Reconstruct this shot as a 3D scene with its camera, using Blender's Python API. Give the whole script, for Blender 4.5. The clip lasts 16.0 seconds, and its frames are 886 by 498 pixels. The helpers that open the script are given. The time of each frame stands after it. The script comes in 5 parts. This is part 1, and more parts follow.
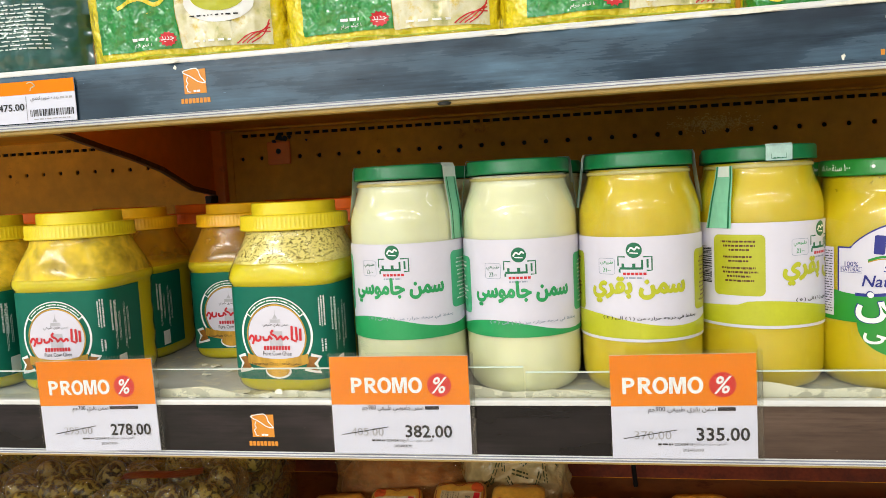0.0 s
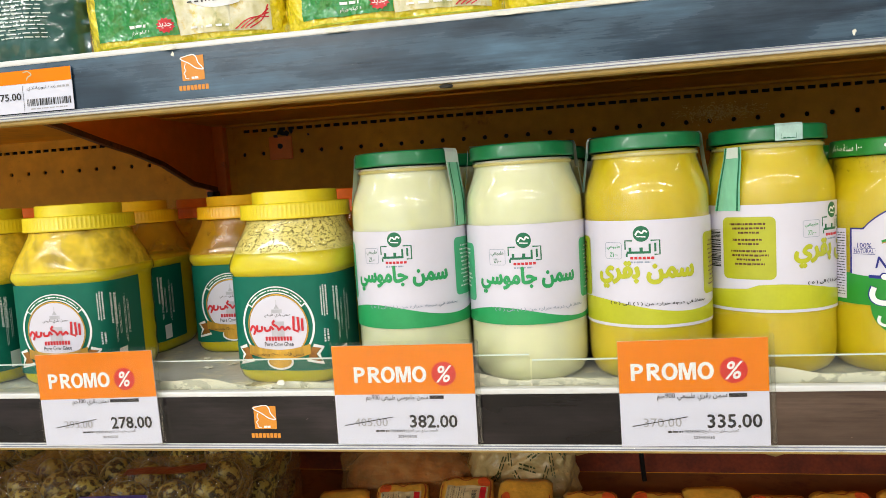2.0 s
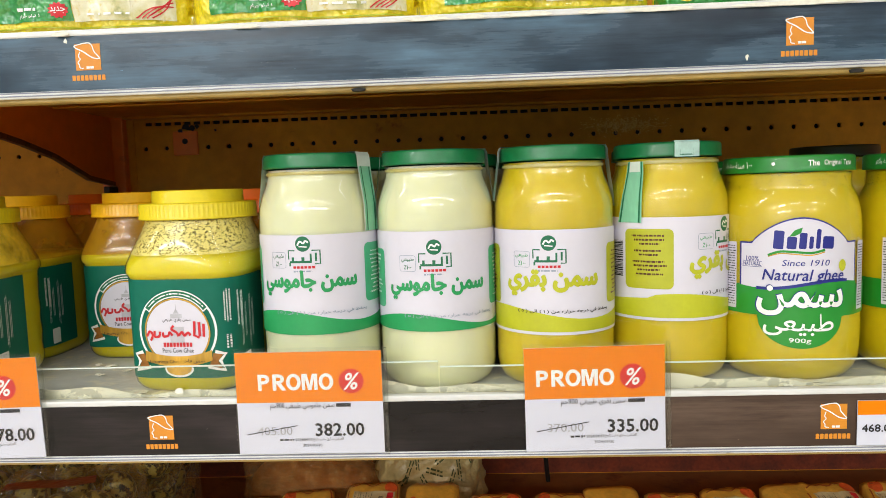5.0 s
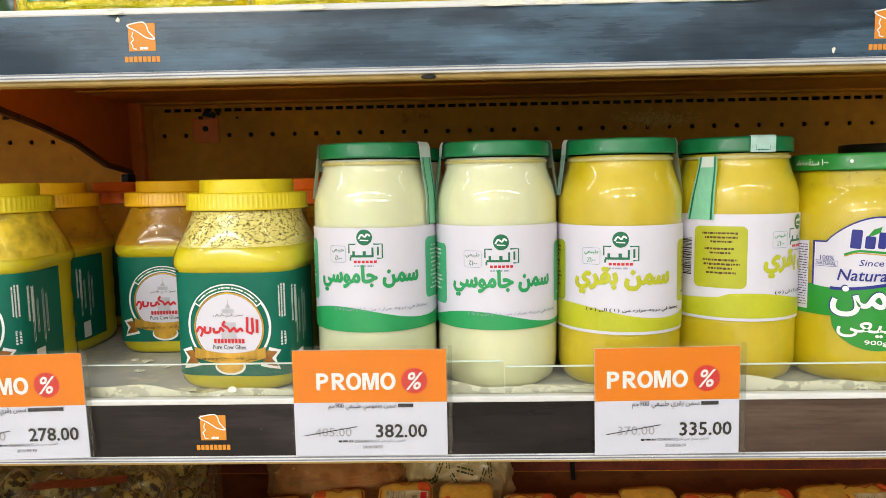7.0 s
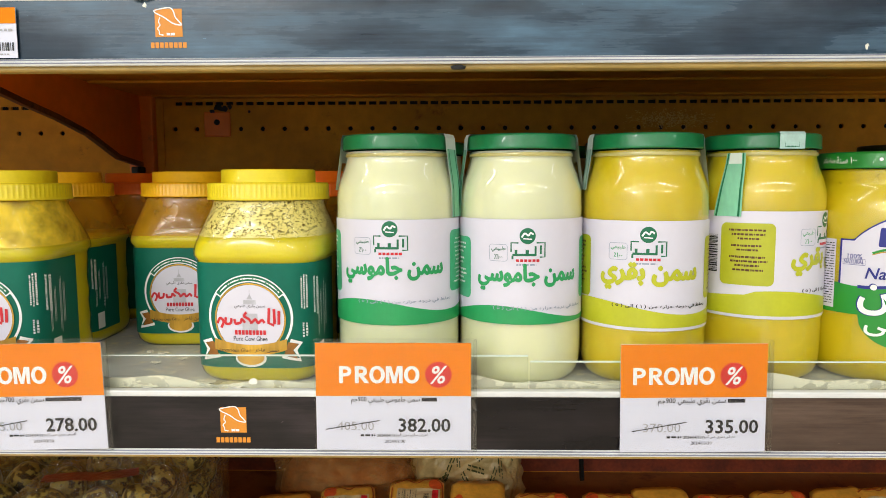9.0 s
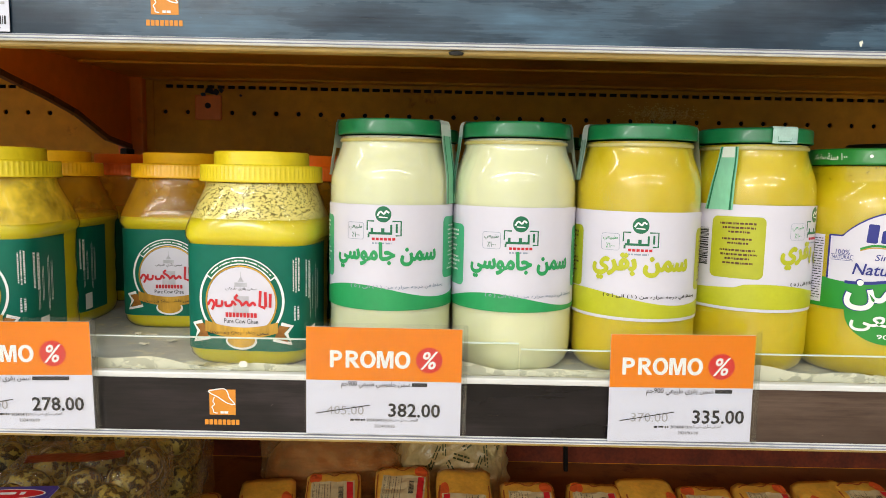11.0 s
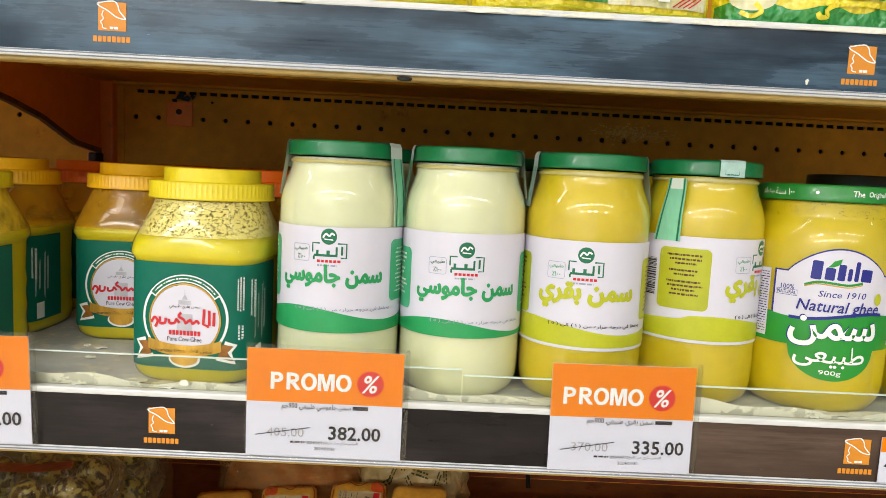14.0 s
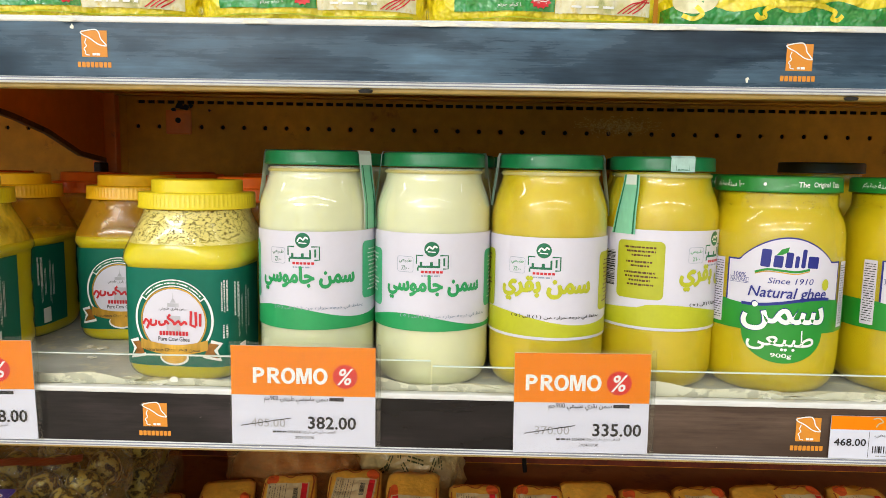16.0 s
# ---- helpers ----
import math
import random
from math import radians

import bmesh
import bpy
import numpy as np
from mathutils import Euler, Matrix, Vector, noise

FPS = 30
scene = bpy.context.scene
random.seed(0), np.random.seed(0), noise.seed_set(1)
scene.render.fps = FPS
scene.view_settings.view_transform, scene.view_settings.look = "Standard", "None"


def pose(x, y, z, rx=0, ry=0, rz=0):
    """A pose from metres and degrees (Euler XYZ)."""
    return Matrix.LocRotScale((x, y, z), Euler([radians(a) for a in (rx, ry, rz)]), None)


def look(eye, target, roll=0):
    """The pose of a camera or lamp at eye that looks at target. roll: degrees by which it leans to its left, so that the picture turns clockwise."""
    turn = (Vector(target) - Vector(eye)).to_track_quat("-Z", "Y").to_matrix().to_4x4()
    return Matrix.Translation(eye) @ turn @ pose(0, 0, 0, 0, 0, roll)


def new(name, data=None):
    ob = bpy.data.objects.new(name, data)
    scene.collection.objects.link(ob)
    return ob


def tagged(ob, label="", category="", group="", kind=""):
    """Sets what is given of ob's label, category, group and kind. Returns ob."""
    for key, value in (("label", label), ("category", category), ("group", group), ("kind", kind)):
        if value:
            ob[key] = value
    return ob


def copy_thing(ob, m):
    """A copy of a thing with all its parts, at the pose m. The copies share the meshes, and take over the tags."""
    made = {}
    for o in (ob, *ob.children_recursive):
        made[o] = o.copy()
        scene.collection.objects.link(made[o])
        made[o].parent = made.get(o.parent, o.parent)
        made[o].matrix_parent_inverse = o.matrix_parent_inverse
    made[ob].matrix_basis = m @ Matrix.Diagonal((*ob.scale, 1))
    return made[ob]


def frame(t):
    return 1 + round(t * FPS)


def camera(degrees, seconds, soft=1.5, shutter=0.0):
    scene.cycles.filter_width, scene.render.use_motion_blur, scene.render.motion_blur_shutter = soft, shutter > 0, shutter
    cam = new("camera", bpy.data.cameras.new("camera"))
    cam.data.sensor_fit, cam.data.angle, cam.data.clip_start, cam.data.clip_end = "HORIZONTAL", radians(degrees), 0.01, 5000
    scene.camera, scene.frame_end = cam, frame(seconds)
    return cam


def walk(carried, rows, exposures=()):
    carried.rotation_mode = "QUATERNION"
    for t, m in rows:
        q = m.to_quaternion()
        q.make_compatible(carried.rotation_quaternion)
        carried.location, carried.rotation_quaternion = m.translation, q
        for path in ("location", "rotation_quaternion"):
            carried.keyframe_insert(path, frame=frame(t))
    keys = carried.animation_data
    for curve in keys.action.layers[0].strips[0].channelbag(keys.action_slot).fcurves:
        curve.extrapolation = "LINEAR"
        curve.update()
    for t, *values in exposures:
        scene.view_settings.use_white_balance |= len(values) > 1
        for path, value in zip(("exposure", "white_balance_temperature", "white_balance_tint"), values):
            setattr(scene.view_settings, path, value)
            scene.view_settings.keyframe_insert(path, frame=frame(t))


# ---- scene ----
cam = camera(65.6, 16.0, soft=0.5)
PATH = [
    (0, (0.089, -0.486, 1.369), (-0.241, 1.479, 1.19), -2.9),
    (0.5, (0.09, -0.483, 1.363), (-0.209, 1.488, 1.207), -3.3),
    (1, (0.091, -0.475, 1.343), (-0.205, 1.495, 1.162), -3.0),
    (1.5, (0.095, -0.468, 1.349), (-0.212, 1.5, 1.16), -3.1),
    (2, (0.088, -0.478, 1.357), (-0.255, 1.484, 1.184), -3.5),
    (2.5, (0.087, -0.482, 1.348), (-0.22, 1.483, 1.135), -3.0),
    (3, (0.084, -0.481, 1.345), (-0.174, 1.491, 1.131), -3.0),
    (3.5, (0.082, -0.482, 1.351), (-0.18, 1.491, 1.147), -2.7),
    (4, (0.088, -0.477, 1.351), (-0.074, 1.507, 1.158), -2.3),
    (4.2, (0.091, -0.476, 1.352), (-0.057, 1.509, 1.164), -2.4),
    (6.3, (0.064, -0.463, 1.371), (0.071, 1.529, 1.193), -0.6),
    (6.5, (0.048, -0.458, 1.368), (0.032, 1.535, 1.202), -1.5),
    (7, (0.032, -0.457, 1.362), (-0.016, 1.531, 1.156), -1.0),
    (7.5, (0.069, -0.444, 1.367), (0.209, 1.542, 1.187), 0.1),
    (8, (0.051, -0.452, 1.364), (0.121, 1.537, 1.165), -0.5),
    (8.5, (0.029, -0.453, 1.36), (0.027, 1.54, 1.189), -0.5),
    (8.7, (0.013, -0.453, 1.357), (-0.022, 1.538, 1.176), -0.4),
    (10.8, (0.009, -0.457, 1.352), (0.014, 1.53, 1.122), 1.5),
    (11, (0.007, -0.454, 1.351), (0.01, 1.533, 1.131), 1.2),
    (11.5, (0.004, -0.44, 1.344), (0.019, 1.55, 1.14), 0.4),
    (12, (0.004, -0.433, 1.344), (0.037, 1.556, 1.137), 0.1),
    (12.5, (0.009, -0.431, 1.343), (0.057, 1.557, 1.13), 0.4),
    (13, (0.013, -0.435, 1.342), (0.076, 1.553, 1.127), 0.6),
    (13.5, (0.02, -0.439, 1.341), (0.074, 1.544, 1.092), 1.8),
    (14, (0.038, -0.452, 1.367), (0.064, 1.536, 1.155), 2.9),
    (14.5, (0.056, -0.47, 1.372), (0.021, 1.516, 1.141), 2.7),
    (15, (0.063, -0.478, 1.374), (-0.012, 1.507, 1.138), 1.7),
    (15.5, (0.069, -0.485, 1.376), (-0.02, 1.497, 1.128), 1.9),
    (16, (0.077, -0.482, 1.378), (0.043, 1.503, 1.136), 1.0),
]
walk(cam, [(t, look(eye, target, roll)) for t, eye, target, roll in PATH])

# ---- world and lights ----
world = bpy.data.worlds.new("shop_air")
scene.world = world
world.use_nodes = True
world.node_tree.nodes["Background"].inputs[0].default_value = (0.9, 0.95, 1.0, 1)
world.node_tree.nodes["Background"].inputs[1].default_value = 0.05
scene.view_settings.exposure = 0.0


def tube_light(x, y, z, length, width, watts, colour):
    data = bpy.data.lights.new("ceiling_light", "AREA")
    data.shape, data.size, data.size_y, data.energy, data.color = "RECTANGLE", length, width, watts, colour
    ob = new("ceiling_light", data)
    ob.matrix_world = pose(x, y, z)
    return ob


TUBE = (1.0, 0.985, 0.95)
# unseen tubes; far rows and heavier left share added to brighten shelf backs
for tx, share in ((-2.2, 2.40), (-0.1, 0.64), (2.0, 0.72)):
    tube_light(tx, -0.80, 2.95, 2.08, 0.10, 6 * share, TUBE)
    tube_light(tx, -2.60, 2.95, 2.08, 0.12, 24 * share, TUBE)
    tube_light(tx, -4.60, 2.95, 2.08, 0.14, 83 * share, TUBE)


# ---- materials ----
def lin(r, g, b):
    return tuple((c / 255 / 12.92 if c <= 10 else ((c / 255 + 0.055) / 1.055) ** 2.4) for c in (r, g, b)) + (1,)


def nodes_of(name):
    m = bpy.data.materials.new(name)
    m.use_nodes = True
    nt = m.node_tree
    return m, nt, nt.nodes["Principled BSDF"]


def link(nt, a, ao, b, bi):
    nt.links.new(a.outputs[ao], b.inputs[bi])


def coords(nt, stretch=(1, 1, 1)):
    tc = nt.nodes.new("ShaderNodeTexCoord")
    mp = nt.nodes.new("ShaderNodeMapping")
    mp.inputs["Scale"].default_value = stretch
    link(nt, tc, "Object", mp, "Vector")
    return mp


def noise_tex(nt, mp, scale, detail=4, rough=0.55):
    n = nt.nodes.new("ShaderNodeTexNoise")
    n.inputs["Scale"].default_value, n.inputs["Detail"].default_value, n.inputs["Roughness"].default_value = scale, detail, rough
    link(nt, mp, 0, n, "Vector")
    return n


def ramp(nt, src, stops, out="Fac"):
    r = nt.nodes.new("ShaderNodeValToRGB")
    link(nt, src, out, r, "Fac")
    e = r.color_ramp.elements
    while len(e) < len(stops):
        e.new(0.5)
    for el, (p, c) in zip(e, stops):
        el.position, el.color = p, c if len(c) == 4 else (*c, 1)
    return r


def scaled(c, k):
    return tuple(min(v * k, 0.95) for v in c[:3]) + (1,)


def surface(name, colour, rough=0.5, metal=0.0, coat=0.0, var=0.12, scale=60, stretch=(1, 1, 1), bump=0.0, bscale=400, sss=0.0, spec=0.5, dirt=None, dirt_at=0.62, depth=0.001, bdetail=4):
    """A painted, printed or plastic surface with variation at two scales and fine relief."""
    m, nt, b = nodes_of(name)
    mp = coords(nt, stretch)
    n1, n2 = noise_tex(nt, mp, scale, 3), noise_tex(nt, mp, scale * 7.3, 5)
    r1 = ramp(nt, n1, [(0.3, scaled(colour, 1 - var)), (0.7, scaled(colour, 1 + var))])
    mix = nt.nodes.new("ShaderNodeMix")
    mix.data_type, mix.blend_type = "RGBA", "MULTIPLY"
    r2 = ramp(nt, n2, [(0.3, (1 - var, 1 - var, 1 - var, 1)), (0.65, (1, 1, 1, 1))])
    mix.inputs[0].default_value = 0.8
    link(nt, r1, 0, mix, 6), link(nt, r2, 0, mix, 7)
    last, slot = mix, 2
    if dirt:
        n3 = noise_tex(nt, mp, scale * 1.7, 8, 0.7)
        r3 = ramp(nt, n3, [(dirt_at - 0.04, (0, 0, 0, 1)), (dirt_at + 0.06, (1, 1, 1, 1))])
        mx = nt.nodes.new("ShaderNodeMix")
        mx.data_type = "RGBA"
        link(nt, r3, 0, mx, 0), link(nt, mix, 2, mx, 6)
        mx.inputs[7].default_value = dirt
        last = mx
    link(nt, last, slot, b, "Base Color")
    rr = nt.nodes.new("ShaderNodeMapRange")
    rr.inputs[3].default_value, rr.inputs[4].default_value = max(rough - 0.08, 0.02), min(rough + 0.1, 1)
    link(nt, n1, 0, rr, 0), link(nt, rr, 0, b, "Roughness")
    b.inputs["Metallic"].default_value, b.inputs["Coat Weight"].default_value = metal, coat
    b.inputs["Coat Roughness"].default_value, b.inputs["Specular IOR Level"].default_value = 0.04, spec
    if coat > 0.95:
        b.inputs["Coat IOR"].default_value = 1.65
    if sss:
        b.inputs["Subsurface Weight"].default_value, b.inputs["Subsurface Scale"].default_value = sss, 0.004
    if bump:
        bp = nt.nodes.new("ShaderNodeBump")
        bp.inputs["Strength"].default_value, bp.inputs["Distance"].default_value = bump, depth
        nb = noise_tex(nt, mp, bscale, bdetail)
        link(nt, nb, 0, bp, "Height"), link(nt, bp, 0, b, "Normal")
        if depth > 0.002:
            link(nt, bp, 0, b, "Coat Normal")
    return m


def clear(name, tint=(0.97, 0.98, 0.97, 1), rough=0.03, gloss=1.0, haze=0.0, haze_scale=120, crinkle=0.0, haze_colour=(0.8, 0.8, 0.78, 1)):
    """Thin clear plastic or glass: lets light straight through, with Fresnel gloss and a little haze."""
    m, nt, b = nodes_of(name)
    nt.nodes.remove(b)
    out = nt.nodes["Material Output"]
    tr, gl, mx = nt.nodes.new("ShaderNodeBsdfTransparent"), nt.nodes.new("ShaderNodeBsdfGlossy"), nt.nodes.new("ShaderNodeMixShader")
    tr.inputs[0].default_value = tint
    gl.inputs[0].default_value, gl.inputs["Roughness"].default_value = (gloss, gloss, gloss, 1), rough
    if crinkle:
        bp = nt.nodes.new("ShaderNodeBump")
        bp.inputs["Strength"].default_value, bp.inputs["Distance"].default_value = crinkle, 0.01
        link(nt, noise_tex(nt, coords(nt), 55, 5, 0.65), 0, bp, "Height"), link(nt, bp, 0, gl, "Normal")
    lw, pw, ma = nt.nodes.new("ShaderNodeLayerWeight"), nt.nodes.new("ShaderNodeMath"), nt.nodes.new("ShaderNodeMath")
    pw.operation, ma.operation = "POWER", "MULTIPLY_ADD"
    pw.inputs[1].default_value, ma.inputs[1].default_value, ma.inputs[2].default_value = 4.0, 0.75, 0.04
    link(nt, lw, "Facing", pw, 0), link(nt, pw, 0, ma, 0), link(nt, ma, 0, mx, 0)
    link(nt, tr, 0, mx, 1), link(nt, gl, 0, mx, 2)
    last = mx
    if haze:
        df, m2 = nt.nodes.new("ShaderNodeBsdfDiffuse"), nt.nodes.new("ShaderNodeMixShader")
        df.inputs[0].default_value = haze_colour
        n = noise_tex(nt, coords(nt), haze_scale, 6)
        r = ramp(nt, n, [(0.35, (haze * 0.3,) * 3), (0.75, (haze * 1.7,) * 3)])
        link(nt, r, 0, m2, 0), link(nt, mx, 0, m2, 1), link(nt, df, 0, m2, 2)
        last = m2
    link(nt, last, 0, out, "Surface")
    return m


def speckled(name, film, amount, scale, least=0.0):
    """Clear jar wall with a broken film of dried fat on its inside."""
    m, nt, b = nodes_of(name)
    mp = coords(nt, (1, 1, 1.5))
    n = noise_tex(nt, mp, scale, 6, 0.75)
    v = nt.nodes.new("ShaderNodeTexVoronoi")
    v.inputs["Scale"].default_value = scale * 2.2
    link(nt, mp, 0, v, "Vector")
    ad = nt.nodes.new("ShaderNodeMath")
    ad.operation = "MULTIPLY_ADD"
    link(nt, v, "Distance", ad, 0)
    ad.inputs[1].default_value = 0.35
    link(nt, n, 0, ad, 2)
    r = ramp(nt, ad, [(amount - 0.02, (1, 1, 1)), (amount + 0.02, (least,) * 3)], out=0)
    link(nt, r, 0, b, "Alpha")
    b.inputs["Base Color"].default_value = film
    b.inputs["Roughness"].default_value, b.inputs["Coat Weight"].default_value = 0.35, 0.6
    return m


M = {}
M["white_ghee"] = surface("white_ghee", lin(225, 224, 186), 0.35, coat=0.1, var=0.035, scale=14)
M["yellow_ghee"] = surface("yellow_ghee", lin(214, 190, 30), 0.35, coat=0.1, var=0.06, scale=40)
M["gold_ghee"] = surface("gold_ghee", lin(212, 188, 18), 0.35, coat=0.1, var=0.06, scale=16)
M["bright_ghee"] = surface("bright_ghee", lin(242, 222, 18), 0.35, coat=0.1, var=0.06, scale=30)
M["glass"] = clear("glass", (0.985, 0.995, 0.985, 1), 0.05)
M["pet"] = clear("pet", (0.985, 0.965, 0.86, 1), 0.13, gloss=0.6, haze=0.015)
M["acrylic"] = clear("acrylic", (0.97, 0.98, 0.96, 1), 0.06, gloss=0.45, haze=0.008, haze_scale=60)
M["holder"] = clear("holder", (1.0, 1.0, 1.0, 1), 0.06, gloss=0.45)
M["film"] = speckled("film", lin(238, 226, 140), 0.735, 320, 0.16)
M["film_dark"] = speckled("film_dark", lin(96, 62, 14), 0.52, 260)
# ghee smear; its yellow haze also brightens the shoulder like light passing through
M["film_haze"] = clear("film_haze", (0.97, 0.9, 0.62, 1), 0.06, haze=0.85, haze_scale=45, crinkle=0.4, haze_colour=lin(250, 222, 70))
# amber haze colour stands for warm light in the empty headspace
M["film_amber"] = clear("film_amber", (1.0, 0.88, 0.42, 1), 0.06, haze=0.45, haze_scale=18, crinkle=0.5, haze_colour=lin(240, 184, 24))
M["lid_green"] = surface("lid_green", lin(8, 112, 62), 0.36, metal=0.0, coat=0.15, var=0.1, scale=90, bump=0.05)
# darkened copy of the green lid, shade of the back row in its colour
M["lid_dark"] = surface("lid_dark", lin(40, 48, 30), 0.35, coat=0.3)
M["lid_grass"] = surface("lid_grass", lin(30, 128, 44), 0.36, coat=0.15, var=0.1, scale=90)
M["lid_yellow"] = surface("lid_yellow", lin(232, 208, 32), 0.38, coat=0.15, var=0.06, scale=50, bump=0.08)
M["tag_paper"] = surface("tag_paper", lin(204, 186, 140), 0.5, var=0.06, scale=60)
M["mint_ink"] = surface("mint_ink", lin(74, 176, 128), 0.4, coat=0.1, var=0.05)
# yellow caps further back: warm bounced light is put into their base colour
M["lid_orange"] = surface("lid_orange", lin(252, 112, 14), 0.4, coat=0.1, var=0.08, scale=50, bump=0.08)
M["lid_amber"] = surface("lid_amber", lin(250, 186, 16), 0.4, coat=0.1, var=0.08, scale=50, bump=0.08)
M["paper"] = surface("paper", lin(216, 212, 224), 0.45, coat=0.1, var=0.02, scale=30)
M["card"] = surface("card", lin(216, 217, 232), 0.5, var=0.025, scale=25, bump=0.04, bscale=200)
M["orange"] = surface("orange", lin(238, 132, 0), 0.6, spec=0.15, var=0.04, scale=30)
M["logo_orange"] = surface("logo_orange", lin(220, 140, 34), 0.5, var=0.06, scale=60)
M["red"] = surface("red", lin(214, 36, 30), 0.45, var=0.05)
M["white_ink"] = surface("white_ink", lin(240, 240, 238), 0.5, var=0.03)
M["black_ink"] = surface("black_ink", lin(28, 28, 32), 0.5, var=0.1)
M["grey_ink"] = surface("grey_ink", lin(168, 168, 172), 0.5, var=0.08)
M["tower_ink"] = surface("tower_ink", lin(190, 188, 196), 0.5, var=0.1, scale=200)
M["pale_ink"] = surface("pale_ink", lin(150, 160, 178), 0.5, var=0.05)
M["green_ink"] = surface("green_ink", lin(38, 156, 88), 0.4, coat=0.1, var=0.05)
M["deep_green_ink"] = surface("deep_green_ink", lin(16, 108, 72), 0.4, var=0.06)
M["lime_ink"] = surface("lime_ink", lin(188, 190, 34), 0.4, coat=0.1, var=0.05)
M["navy_ink"] = surface("navy_ink", lin(34, 40, 130), 0.4, var=0.05)
M["red_ink"] = surface("red_ink", lin(206, 34, 44), 0.4, var=0.05)
M["teal_label"] = surface("teal_label", lin(12, 104, 84), 0.42, coat=0.0, spec=0.25, var=0.08, scale=25)
M["grass_label"] = surface("grass_label", lin(34, 142, 44), 0.35, coat=0.2, var=0.05, scale=25)
M["gold_ink"] = surface("gold_ink", lin(214, 164, 58), 0.3, metal=0.35, coat=0.3, var=0.3, scale=70, stretch=(1, 1, 0.15))
M["bronze_ink"] = surface("bronze_ink", lin(160, 104, 40), 0.3, metal=0.3, coat=0.3, var=0.3, scale=90)
M["brown_ink"] = surface("brown_ink", lin(96, 60, 22), 0.45)
M["tape_mint"] = surface("tape_mint", lin(134, 206, 172), 0.3, coat=0.4, var=0.12, scale=50, stretch=(1, 1, 0.4))
M["tape_white"] = surface("tape_white", lin(214, 226, 218), 0.35, coat=0.3, var=0.06)


def scuffed_sheen(name, deep, pale, rough, amount, coat):
    """Dark glossy plastic strip with long cloudy reflections painted in, fine lengthwise scratches and nicks."""
    m, nt, b = nodes_of(name)
    cloud = noise_tex(nt, coords(nt, (5, 1, 38)), 1.6, 7, 0.66)
    streak = noise_tex(nt, coords(nt, (5, 1, 420)), 1.0, 5, 0.7)
    patch = noise_tex(nt, coords(nt, (4.6, 1, 9)), 1.3, 4, 0.5)
    nick = noise_tex(nt, coords(nt, (1, 1, 1.4)), 210, 3, 0.6)
    r1 = ramp(nt, cloud, [(0.36, (0, 0, 0)), (0.66, (1, 1, 1))])
    r2 = ramp(nt, streak, [(0.42, (0, 0, 0)), (0.68, (1, 1, 1))])
    r3 = ramp(nt, patch, [(0.40, (0.06, 0.06, 0.06)), (0.60, (1, 1, 1))])
    r4 = ramp(nt, nick, [(0.735, (0, 0, 0)), (0.76, (1, 1, 1))])
    both = nt.nodes.new("ShaderNodeMath")
    both.operation = "MULTIPLY_ADD"
    link(nt, r2, 0, both, 0), link(nt, r1, 0, both, 2)
    both.inputs[1].default_value = 0.28
    veil = nt.nodes.new("ShaderNodeMath")
    veil.operation = "MULTIPLY"
    link(nt, both, 0, veil, 0), link(nt, r3, 0, veil, 1)
    share = nt.nodes.new("ShaderNodeMath")
    share.operation, share.use_clamp = "MULTIPLY_ADD", True
    link(nt, veil, 0, share, 0), link(nt, r4, 0, share, 2)
    share.inputs[1].default_value = amount
    mx = nt.nodes.new("ShaderNodeMix")
    mx.data_type = "RGBA"
    link(nt, share, 0, mx, 0)
    mx.inputs[6].default_value, mx.inputs[7].default_value = deep, pale
    link(nt, mx, 2, b, "Base Color")
    rr = nt.nodes.new("ShaderNodeMapRange")
    rr.inputs[3].default_value, rr.inputs[4].default_value = rough, rough + 0.3
    link(nt, veil, 0, rr, 0), link(nt, rr, 0, b, "Roughness")
    b.inputs["Coat Weight"].default_value, b.inputs["Coat Roughness"].default_value, b.inputs["Specular IOR Level"].default_value = coat, 0.10, 0.15 + 0.3 * coat
    bp = nt.nodes.new("ShaderNodeBump")
    bp.inputs["Strength"].default_value, bp.inputs["Distance"].default_value = 0.12, 0.0006
    link(nt, streak, 0, bp, "Height"), link(nt, bp, 0, b, "Normal")
    return m


# blue sheen above and darker tone below: reflections put into the rail colours
M["rail"] = scuffed_sheen("rail", lin(20, 34, 48), lin(120, 160, 190), 0.18, 0.46, 0.6)
M["rail_lower"] = scuffed_sheen("rail_lower", lin(16, 13, 16), lin(104, 90, 90), 0.26, 0.30, 0.12)
M["rail_dull"] = scuffed_sheen("rail_dull", lin(68, 52, 43), lin(136, 114, 98), 0.32, 0.45, 0.15)
M["neck_ring"] = surface("neck_ring", lin(190, 176, 104), 0.3, coat=0.5)
M["groove"] = surface("groove", lin(136, 138, 156), 0.4, var=0.3, scale=30, stretch=(0.3, 1, 1))
M["rail_edge"] = surface("rail_edge", lin(226, 226, 224), 0.3, coat=0.4, var=0.12, scale=40, stretch=(0.3, 1, 1), dirt=lin(120, 116, 108), dirt_at=0.7)
M["cream_paint"] = surface("cream_paint", lin(184, 154, 88), 0.45, var=0.18, scale=18, bump=0.06, dirt=lin(110, 70, 30), dirt_at=0.72)
M["back_paint"] = surface("back_paint", lin(214, 146, 34), 0.55, spec=0.2, var=0.20, scale=9, bump=0.08, bscale=160, dirt=lin(150, 80, 20), dirt_at=0.66)
M["bracket_paint"] = surface("bracket_paint", lin(236, 124, 26), 0.4, var=0.14, scale=8, bump=0.05, dirt=lin(120, 70, 36), dirt_at=0.7)
M["rust"] = surface("rust", lin(116, 46, 18), 0.75, var=0.4, scale=30, bump=0.4, bscale=220)
